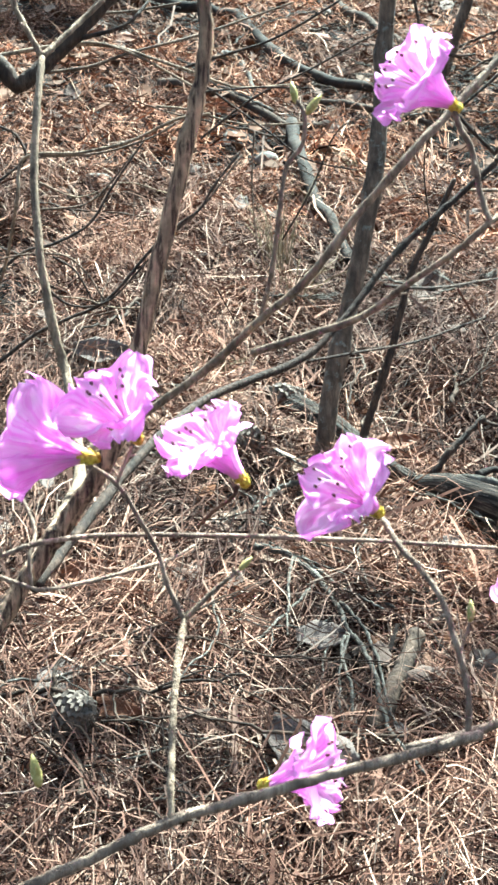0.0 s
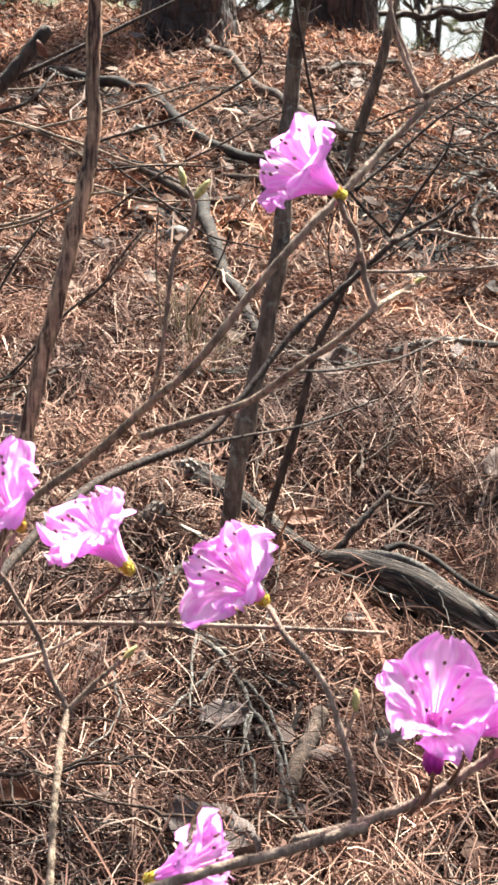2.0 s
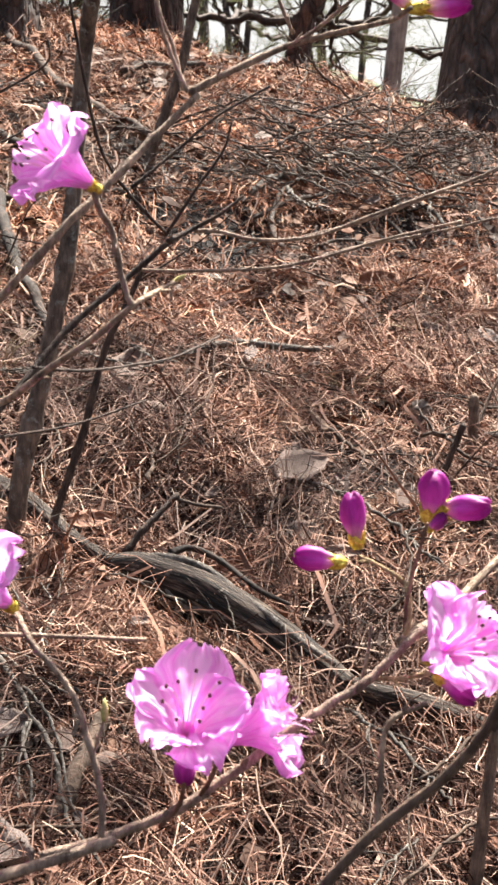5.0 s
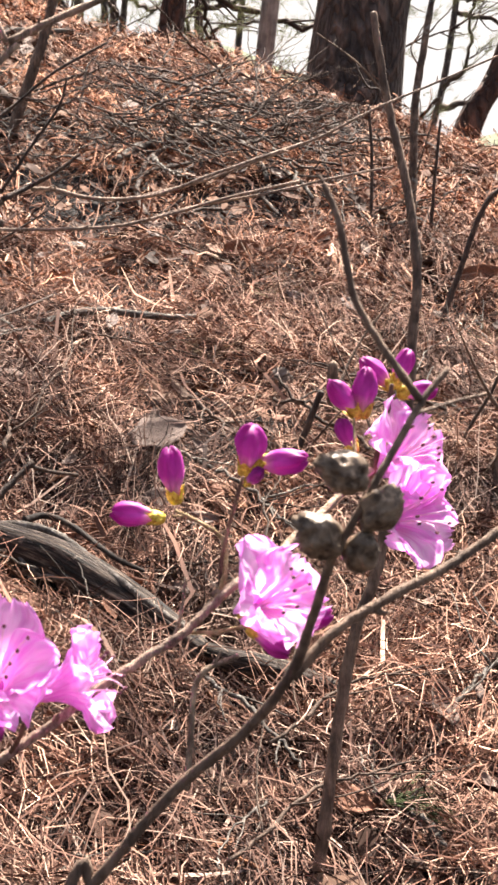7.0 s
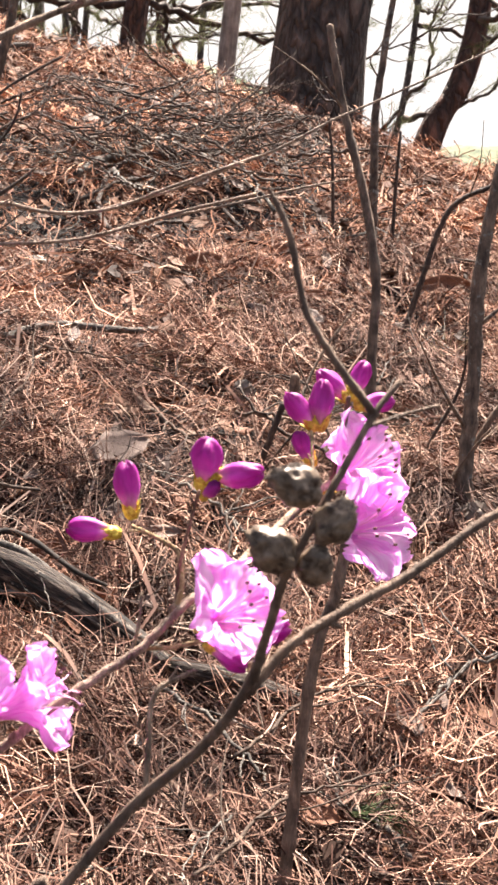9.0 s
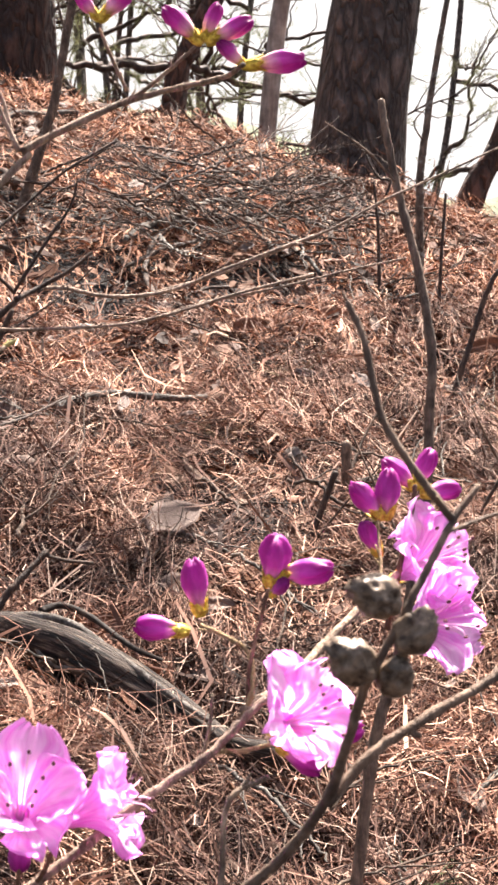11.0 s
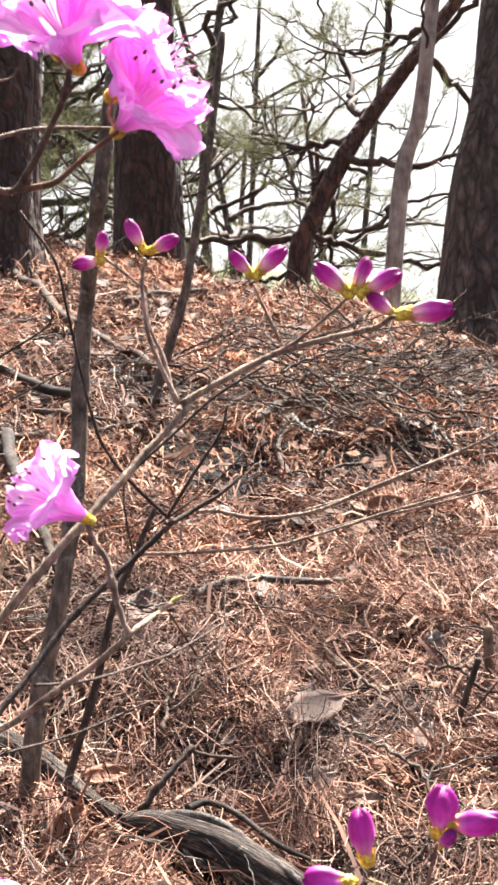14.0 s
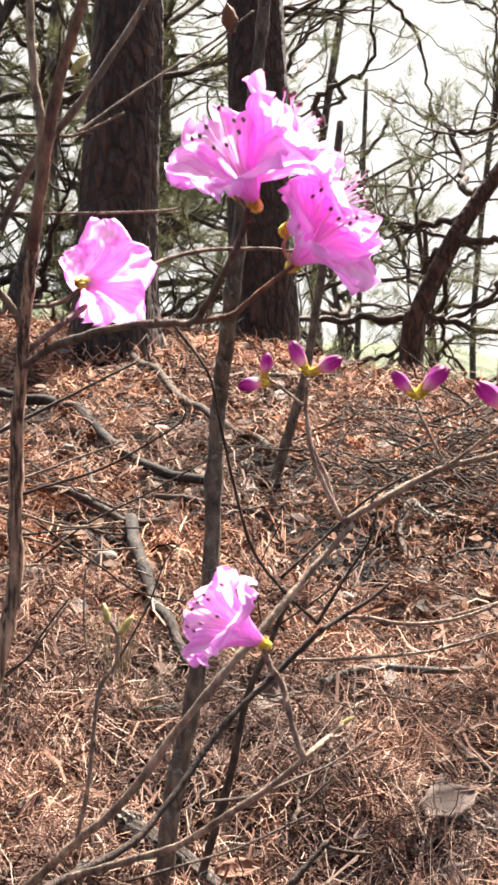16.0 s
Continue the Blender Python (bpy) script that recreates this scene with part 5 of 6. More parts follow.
for row in (
    (0.590, 1.887, 0.082, 20, "grey", 0.0, 0.5),
    (0.597, 1.937, 0.045, 80, "grey", 0.0, 0.4),
    (1.326, 2.459, 0.095, 5, "red", 0.2, 0.7),
    (-0.018, 1.289, 0.060, -10, "red", 0.1, 0.05),
    (-0.061, 1.352, 0.055, 60, "flake", 0.2, 0.2),
    (0.146, 1.226, 0.095, -25, "flake", 0.1, 0.02),
    (-0.035, 1.528, 0.060, 15, "red", 0.4, 0.3),
    (0.248, 1.670, 0.075, 50, "red", 0.7, 0.5),
    (0.456, 1.721, 0.060, 20, "red", 0.5, 0.4),
    (0.470, 1.611, 0.055, 0, "red", 0.5, 0.3),
    (0.321, 1.839, 0.060, 10, "red", 0.2, 0.4),
    (0.483, 1.696, 0.050, -20, "grey", 0.2, 0.4),
    (0.589, 1.254, 0.045, -30, "red", 0.3, 0.4),
    (0.733, 1.373, 0.050, 100, "grey", 0.3, 0.4),
    (0.445, 1.716, 0.055, 20, "red", 0.4, 0.4),
    (0.563, 1.775, 0.045, 0, "grey", 0.2, 0.4),
    (0.706, 1.823, 0.045, 60, "grey", 0.4, 0.4),
    (0.592, 1.717, 0.045, 0, "grey", 0.1, 0.3),
    (0.467, 1.728, 0.055, 30, "red", 0.5, 0.4),
    (0.438, 2.245, 0.075, 70, "grey", 0.5, 0.4),
    (0.432, 2.067, 0.060, 10, "grey", 0.4, 0.4),
    (-0.029, 1.995, 0.070, 0, "flake", 0.2, 0.4),
    (0.157, 2.004, 0.060, 10, "red", 0.3, 0.3),
    (0.543, 2.714, 0.055, 10, "red", 0.5, 0.4),
    (0.939, 2.622, 0.070, 10, "red", 0.4, 0.4),
    (1.104, 2.641, 0.060, 0, "red", 0.5, 0.4),
    (0.534, 2.695, 0.050, 20, "red", 0.6, 0.4),
    (0.179, 1.420, 0.050, 0, "flake", 0.2, 0.3),
    (0.265, 1.346, 0.042, 0, "grey", 0.2, 0.3),
    (0.587, 1.890, 0.050, 20, "grey", 0.3, 0.4),
):
    dead_leaf(*row)


def hanging_leaf(at, tip, key):
    d = Vector(tip) - Vector(at)
    ob = under(part("withered_leaf", LEAF_SETS[key][1], None, azalea, "withered orange leaf hanging on a twig"), azalea)
    ob.matrix_basis = aim((Vector(at) + Vector(tip)) / 2, d, 40) @ Matrix.Rotation(radians(90), 4, "Y") @ Matrix.Scale(d.length, 4)


hanging_leaf((0.144, 0.803, 1.421), (0.147, 0.805, 1.405), "red")
hanging_leaf((0.002, 0.818, 1.165), (0.007, 0.817, 1.156), "red")
for k in range(150):
    y = rng.uniform(1.15, 4.6)
    dead_leaf(rng.uniform(-0.16, 0.66) * y, y, rng.uniform(0.016, 0.026) * min(2.2, 0.5 + 0.5 * y), rng.uniform(0, 360), rng.choice(("grey", "grey", "red", "red", "flake")), rng.uniform(-0.4, 0.5))


def cone_scale_mesh():
    verts = [(-0.004, 0, 0), (0.004, 0, 0), (-0.0055, 0, 0.009), (0.0055, 0, 0.009), (0, 0.0016, 0.0125), (-0.004, 0.002, 0.001), (0.004, 0.002, 0.001), (-0.0045, 0.0042, 0.009), (0.0045, 0.0042, 0.009), (0, 0.0055, 0.0115)]
    faces = [(0, 1, 3, 4, 2), (5, 7, 9, 8, 6), (0, 2, 7, 5), (1, 6, 8, 3), (2, 4, 9, 7), (3, 8, 9, 4), (0, 5, 6, 1)]
    m = bpy.data.meshes.new("scale")
    m.from_pydata(verts, [], faces)
    m.materials.append(CONE)
    return m


SCALE = cone_scale_mesh()
CONE_CORE = lathe("core", [(0.004, 0), (0.009, 0.006), (0.0095, 0.016), (0.006, 0.028), (0.002, 0.036)], 10, rng)


def pine_cone(x, y, turn, tip, size=1.0):
    c = new("pine_cone")
    tagged(c, "open grey-brown pine cone lying in needle litter", "pine cone", "fallen pine cones")
    part("core", CONE_CORE, CONE, c)
    for k in range(46):
        h, a = k / 46, k * 2.399963
        s = part("scale", SCALE, None, c)
        r = 0.007 * (1 - h * 0.75)
        q = Vector((math.cos(a), math.sin(a), 0.25 + 1.1 * h))
        s.matrix_basis = Matrix.Translation((r * math.cos(a), r * math.sin(a), 0.003 + 0.031 * h)) @ q.to_track_quat("Z", "Y").to_matrix().to_4x4() @ Matrix.Scale(1.15 - 0.55 * h, 4)
    c.matrix_basis = Matrix.Translation(on_ground(x, y, MAT + 0.022)) @ Matrix.Rotation(radians(turn), 4, "Z") @ Matrix.Rotation(radians(tip), 4, "X") @ Matrix.Scale(size, 4)


for row in ((-0.050, 1.288, 20, 70, 1.15), (0.18, 1.926, 70, 80, 1.1), (0.313, 1.361, 150, 100, 0.95), (0.99, 1.699, 200, 85, 1.05), (0.155, 1.80, -60, 95, 1.0), (0.60, 3.30, 10, 80, 1.0), (1.06, 2.75, 90, 80, 1.0), (0.80, 2.05, 120, 95, 0.9)):
    pine_cone(*row)


def stone(x, y, r):
    bm = bmesh.new()
    bmesh.ops.create_icosphere(bm, subdivisions=3, radius=r)
    o = Vector((x * 7, y * 7, 1))
    for v in bm.verts:
        v.co *= 1 + 0.35 * noise.noise(v.co / r * 0.9 + o)
        v.co.z *= 0.6
    m = bpy.data.meshes.new("stone")
    bm.to_mesh(m)
    bm.free()
    ob = part("stone", smooth(m), STONE)
    ob.location = on_ground(x, y, MAT + r * 0.3)
    tagged(ob, "small pale stone on the slope", "stone", "pale stones on the slope")


for k in range(16):
    y = rng.uniform(2.5, 4.1)
    stone(rng.uniform(-0.05, 0.30) * y, y, rng.uniform(0.010, 0.022))


def twig_mesh(seed, length, r):
    """A crooked dead twig with two or three side shoots, in one piece, lying along x."""
    g = random.Random(seed)
    pts, verts, faces = [Vector((0, 0, 0))], [], []
    d = Vector((1, 0, 0))
    for k in range(6):
        d = (d + Vector((0, g.uniform(-0.45, 0.45), g.uniform(-0.12, 0.12)))).normalized()
        pts.append(pts[-1] + d * length / 6)
    runs = [(pts, r, r * 0.45)]
    for k in range(g.randint(1, 4)):
        a = pts[g.randint(1, 4)]
        w = Vector((0.7, g.choice((-1, 1)) * g.uniform(0.4, 1.0), g.uniform(-0.1, 0.35))).normalized()
        b = a + w * length * g.uniform(0.12, 0.25)
        c = b + (w + Vector((0.5, 0, 0))) * length * g.uniform(0.06, 0.18)
        runs.append(([a, b, c], r * 0.5, r * 0.25))
    for p, a, b in runs:
        v, f = tube_data(p, a, b, g, 6, 4, 0.10, 0.15, a * 1.1)
        o = len(verts)
        verts += v
        faces += [tuple(i + o for i in q) for q in f]
    m = mesh_of("fallen_twig", verts, faces)
    m.materials.append(LICHEN_TWIG if seed % 3 == 0 else DEAD_TWIG)
    return m


TWIGS = [twig_mesh(k, 0.14 + 0.04 * (k % 5), 0.0013 + 0.0006 * (k % 4)) for k in range(18)]


def fallen_twig(x, y, k, turn, lift, tilt=0.0, size=1.0, kinds=TWIGS):
    ob = part("fallen_twig", kinds[k], None)
    lay(ob, x, y, lift + MAT, turn, 0.0, size)
    ob.matrix_basis = ob.matrix_basis @ Matrix.Rotation(tilt, 4, "Y")
    tagged(ob, "dead twig in a heap of brushwood, darkened as if shaded" if kinds is not TWIGS else "grey lichened dead twig lying in needles" if k % 3 == 0 else "brown crooked dead twig lying in needles", "twig", "fallen twigs")


for k in range(130):
    y = 1.15 + 3.2 * rng.random() ** 1.3
    fallen_twig(rng.uniform(-0.15, 0.65) * y, y, rng.randrange(18), rng.uniform(0, 360), rng.uniform(0.008, 0.03), rng.uniform(-0.12, 0.02))
for k in range(12):
    y = rng.uniform(1.12, 1.6)
    fallen_twig(rng.uniform(-0.10, 0.20) * y, y, 3 * rng.randrange(6), rng.uniform(200, 340), rng.uniform(0.008, 0.02), rng.uniform(-0.15, 0.0), rng.uniform(0.6, 0.95))
# a heap of brushwood under the crest
HEAP = (1.031, 3.122)
# copies of the twigs in darker bark, painting the heap's shaded hollows
SHADED_TWIGS = [m.copy() for m in TWIGS]
for m in SHADED_TWIGS:
    m.materials[0] = BARK_DARK
for k in range(165):
    x, y = rng.gauss(HEAP[0], 0.15), rng.gauss(HEAP[1], 0.12)
    fallen_twig(x, y, rng.randrange(18), rng.uniform(0, 360), rng.uniform(0.02, 0.16), rng.uniform(-0.6, 0.4), rng.uniform(0.7, 1.25), SHADED_TWIGS if k % 3 else TWIGS)
for k in range(12):
    y = rng.uniform(3.3, 4.9)
    fallen_twig(rng.uniform(0.0, 0.5) * y, y, rng.randrange(18), rng.uniform(0, 360), rng.uniform(0.02, 0.05), rng.uniform(-0.25, 0.05), rng.uniform(0.9, 1.7))


def value_noise(x, y, cell, seed):
    """Smooth random values from 0 to 1 over the plan."""
    grid = np.random.default_rng(seed).random((256, 256))
    i, j = np.floor(x / cell).astype(int), np.floor(y / cell).astype(int)
    u, v = x / cell - i, y / cell - j
    u, v = u * u * (3 - 2 * u), v * v * (3 - 2 * v)
    at = lambda a, b: grid[a % 256, b % 256]
    return (at(i, j) * (1 - u) + at(i + 1, j) * u) * (1 - v) + (at(i, j + 1) * (1 - u) + at(i + 1, j + 1) * u) * v


def needle_litter(count, name, y0, y1, power, wide, long, fan=True, mat=NEEDLE_LITTER):
    """Dry pine needles strewn over the slope: slim curved blades, each rolled its own way."""
    g = np.random.default_rng(len(name) + count)
    many = int(count * 2.2)
    y = y0 + (y1 - y0) * g.random(many) ** power
    x = y * g.uniform(-0.20, 0.70, many) if fan else g.uniform(-4.0, 5.0, many)
    # the needles lie in uneven wads with bare hollows between them
    wad = 0.40 * value_noise(x, y, 0.14, 4) + 0.36 * value_noise(x, y, 0.06, 5) + 0.24 * value_noise(x, y, 0.028, 6)
    wad = np.clip((wad - 0.36) / 0.28, 0, 1)
    chance = 0.20 + 0.80 * wad
    for a, b in zip(LOG_TAIL + LOG_RUN, LOG_TAIL[1:] + LOG_RUN):
        u = np.clip(((x - a[0]) * (b[0] - a[0]) + (y - a[1]) * (b[1] - a[1])) / ((b[0] - a[0]) ** 2 + (b[1] - a[1]) ** 2), 0, 1)
        chance = np.where(np.hypot(x - a[0] - u * (b[0] - a[0]), y - a[1] - u * (b[1] - a[1])) < 0.043, 0.0, chance)
    keep = np.flatnonzero(g.random(many) < chance)[:count]
    x, y, wad, count = x[keep], y[keep], wad[keep], len(keep)
    step = 0.025
    gx, gy = (np.arange(-1.4, 4.4, step), np.arange(0.6, 6.4, step)) if fan else (np.arange(-4.2, 5.2, 0.1), np.arange(-2.2, 6.6, 0.1))
    step = gx[1] - gx[0]
    grid = np.array([[ground_z(a, b) for a in gx] for b in gy])

    def height(px, py):
        i = np.clip((px - gx[0]) / step, 0, len(gx) - 2)
        j = np.clip((py - gy[0]) / step, 0, len(gy) - 2)
        a, b = i.astype(int), j.astype(int)
        u, v = i - a, j - b
        return (grid[b, a] * (1 - u) + grid[b, a + 1] * u) * (1 - v) + (grid[b + 1, a] * (1 - u) + grid[b + 1, a + 1] * u) * v

    cell = 0.085
    wind = g.uniform(0, 2 * np.pi, (200, 200))[(np.floor(x / cell).astype(int)) % 200, (np.floor(y / cell).astype(int)) % 200]
    turn = np.where(g.random(count) < 0.45, wind + g.normal(0, 0.40, count), g.uniform(0, 2 * np.pi, count))
    ln = long * g.uniform(0.55, 1.15, count)
    bend = g.normal(0, 0.50, count)
    hook = g.normal(0, 0.35, count)
    lift = g.gamma(1.5, 0.009, count) + 0.022 * wad
    tilt = g.normal(0, 0.50, count)
    arch = g.normal(0.08, 0.36, count)
    w = wide * g.uniform(0.7, 1.25, count)
    roll = g.normal(0, 0.7, count)
    verts = np.zeros((count, 8, 3))
    for k, s in enumerate((-0.5, -0.17, 0.17, 0.5)):
        dx, dy = np.cos(turn) * ln * s, np.sin(turn) * ln * s
        off = bend * ln * (0.25 - s * s) + hook * ln * s * (0.25 - s * s) * 4
        px, py = x + dx - np.sin(turn) * off, y + dy + np.cos(turn) * off
        pz = height(px, py) + lift + tilt * ln * s + arch * ln * (0.25 - s * s) + 0.002
        pz = np.maximum(pz, height(px, py) + 0.001)
        ww = w * (0.9, 1.0, 1.0, 0.6)[k]
        for c, a in enumerate((-0.5, 0.5)):
            verts[:, k * 2 + c, 0] = px - np.sin(turn) * np.cos(roll) * ww * a
            verts[:, k * 2 + c, 1] = py + np.cos(turn) * np.cos(roll) * ww * a
            verts[:, k * 2 + c, 2] = pz + np.sin(roll) * ww * a
    quads = np.array([(2 * k, 2 * k + 1, 2 * k + 3, 2 * k + 2) for k in range(3)])
    faces = (quads[None] + 8 * np.arange(count)[:, None, None]).reshape(-1, 4)
    m = bpy.data.meshes.new(name)
    m.vertices.add(count * 8)
    m.vertices.foreach_set("co", verts.ravel())
    m.loops.add(len(faces) * 4)
    m.loops.foreach_set("vertex_index", faces.ravel().astype(np.int32))
    m.polygons.add(len(faces))
    m.polygons.foreach_set("loop_start", (np.arange(len(faces)) * 4).astype(np.int32))
    m.update(calc_edges=True)
    m.materials.append(mat)
    tagged(part(name, m, None), "thick mat of dry brown pine needles", "needles", kind="stuff")


needle_litter(135000, "needle_litter", 1.0, 2.7, 1.0, 0.0013, 0.068)
needle_litter(88000, "needle_litter_far", 2.4, 5.4, 0.9, 0.0021, 0.064, True, NEEDLE_RUST_SUNLIT)
needle_litter(16000, "needle_litter_around", -2.0, 6.4, 1.0, 0.0045, 0.12, False)


CHIPS = island_material("leaf_and_bark_chips", [(0.0, (0.03, 0.018, 0.013)), (0.35, (0.11, 0.055, 0.036)), (0.6, (0.23, 0.105, 0.056)), (0.88, (0.25, 0.152, 0.108)), (1.0, (0.42, 0.30, 0.225))], 0.75)


def chip_litter(count):
    """Broken leaf and bark bits between the needles: small folded plates."""
    g = random.Random(31)
    verts, faces = [], []
    for k in range(count):
        y = 1.1 + 3.9 * g.random() ** 0.75
        x = y * g.uniform(-0.20, 0.68)
        m = aim(on_ground(x, y, g.uniform(0.008, 0.030 if y < 2.3 else 0.046)), ground_up(x, y) + Vector((g.uniform(-0.6, 0.6), g.uniform(-0.6, 0.6), 0)), g.uniform(0, 360), g.uniform(0.008, 0.026) * (0.7 + 0.12 * y))
        o, h = len(verts), g.uniform(-0.2, 0.35)
        w = g.uniform(0.25, 0.7)
        top = [(-1, 0, h), (-0.4, w, 0), (0.6, w * g.uniform(0.5, 1), 0), (1, 0, h * g.uniform(0, 1)), (0.4, -w, 0), (-0.5, -w * g.uniform(0.5, 1), 0), (0, 0, -0.1 * h)]
        verts += [m @ Vector(p) for p in top] + [m @ Vector((p[0], p[1], p[2] - 0.09)) for p in top]
        for i in range(6):
            j = (i + 1) % 6
            faces += [(o + i, o + j, o + 6), (o + 7 + j, o + 7 + i, o + 13), (o + j, o + i, o + 7 + i, o + 7 + j)]
    m = bpy.data.meshes.new("leaf_chips")
    m.from_pydata([tuple(v) for v in verts], [], faces)
    tagged(part("leaf_chips", m, CHIPS), "broken dry leaf and bark bits", "litter", kind="stuff")


chip_litter(6500)
STRAW = island_material("dry_grass_straw", [(0.0, (0.20, 0.14, 0.08)), (1.0, (0.50, 0.40, 0.26))], 0.7)


def dry_grass(x, y, n, high, spread):
    """A tuft of dead grass: many slim bent blades from one foot."""
    g = random.Random(int(x * 1000 + y * 77))
    verts, faces = [], []
    for k in range(n):
        a, s = g.uniform(0, 6.283), g.uniform(0.1, 1.0) * spread
        h = high * g.uniform(0.5, 1.1)
        w = Vector((math.cos(a), math.sin(a), 0))
        p = w * g.uniform(0, 0.02)
        tv, tf = tube_data([p, p + w * s * 0.3 + Vector((0, 0, h * 0.6)), p + w * s + Vector((0, 0, h * g.uniform(0.75, 1.0)))], 0.0009, 0.0004, g, 4, 3, 0)
        o = len(verts)
        verts += tv
        faces += [tuple(i + o for i in f) for f in tf]
    ob = part("dry_grass", mesh_of("dry_grass", verts, faces), STRAW)
    ob.location = on_ground(x, y, -0.005)
    tagged(ob, "tuft of dead straw-coloured grass in needles", "grass", "dry grass tufts")


for row in ((0.225, 2.30, 40, 0.16, 0.05), (0.24, 2.22, 30, 0.10, 0.08), (0.95, 2.42, 40, 0.07, 0.10), (1.02, 2.50, 36, 0.07, 0.10), (0.10, 2.0, 24, 0.07, 0.08), (0.75, 2.2, 26, 0.05, 0.10), (0.42, 2.75, 30, 0.08, 0.08), (0.62, 1.42, 26, 0.05, 0.09), (1.25, 2.3, 30, 0.08, 0.10)):
    dry_grass(*row)
SPRIG_GREEN = island_material("green_pine_sprig", [(0.0, (0.05, 0.075, 0.03)), (1.0, (0.16, 0.20, 0.085))], 0.55)


def green_sprig(x, y):
    """A fallen tuft of green pine needles, fanned out flat."""
    g = random.Random(9)
    verts, faces = [], []
    for k in range(46):
        a = g.gauss(-0.5, 0.55)
        ln = g.uniform(0.035, 0.065)
        d = Vector((math.cos(a), math.sin(a), math.sin(a) * 0.4 + g.uniform(-0.05, 0.25)))
        p = Vector((g.uniform(-0.012, 0.012), g.uniform(-0.012, 0.012), 0))
        tv, tf = tube_data([p, p + d * ln * 0.5 + Vector((0, 0, 0.004)), p + d * ln], 0.0007, 0.0003, g, 4, 2, 0)
        o = len(verts)
        verts += tv
        faces += [tuple(i + o for i in f) for f in tf]
    ob = part("pine_sprig", mesh_of("pine_sprig", verts, faces), SPRIG_GREEN)
    ob.location = on_ground(x, y, MAT + 0.018)
    tagged(ob, "fallen green pine sprig lying on dry needles", "pine sprig")


green_sprig(0.636, 1.267)


# ---- pines on the crest ----
def trunk_mesh(axis, r0, r1, seed):
    """A trunk with ridged, plated bark and a flared foot."""
    line = curve_points(axis, 14)
    n, sides, verts, faces = len(line), 36, [], []
    for i, p in enumerate(line):
        h = i / (n - 1)
        r = r0 + (r1 - r0) * h
        low = (line[i] - line[0]).length
        r *= 1 + 0.28 * math.exp(-low / 0.16)
        for k in range(sides):
            a = 2 * math.pi * k / sides
            q = Vector((math.cos(a) * 2.4, math.sin(a) * 2.4, p.z * 1.6 + seed))
            e = r * (1 + 0.10 * noise.noise(q) + 0.07 * noise.noise(Vector((q.x * 3.2, q.y * 3.2, q.z * 1.5))))
            verts.append(p + Vector((math.cos(a) * e, math.sin(a) * e, 0)))
    for i in range(n - 1):
        for k in range(sides):
            a, b = i * sides + k, i * sides + (k + 1) % sides
            faces.append((a, b, b + sides, a + sides))
    faces.append(tuple(range((n - 1) * sides, n * sides)))
    return mesh_of("trunk", verts, faces)


def tufts_mesh(spots, seed, needles=22, long=0.10, wide=0.0022):
    """Brushes of pine needles round twig ends."""
    g = np.random.default_rng(seed)
    n = len(spots) * needles
    at = np.repeat(np.array([tuple(a) for a, _ in spots]), needles, axis=0)
    way = np.repeat(np.array([tuple(w) for _, w in spots]), needles, axis=0)
    d = way * 0.75 + g.normal(0, 0.55, (n, 3))
    d /= np.linalg.norm(d, axis=1)[:, None]
    side = np.cross(d, g.normal(0, 1, (n, 3)))
    side /= np.linalg.norm(side, axis=1)[:, None]
    ln = long * g.uniform(0.6, 1.15, (n, 1))
    at = at + way * g.uniform(-0.05, 0.03, (n, 1))
    verts = np.stack([at - side * wide / 2, at + side * wide / 2, at + d * ln], 1).reshape(-1, 3)
    m = bpy.data.meshes.new("crown")
    m.vertices.add(n * 3)
    m.vertices.foreach_set("co", verts.ravel())
    m.loops.add(n * 3)
    m.loops.foreach_set("vertex_index", np.arange(n * 3, dtype=np.int32))
    m.polygons.add(n)
    m.polygons.foreach_set("loop_start", (np.arange(n) * 3).astype(np.int32))
    m.update(calc_edges=True)
    m.materials.append(PINE_FOLIAGE)
    return m


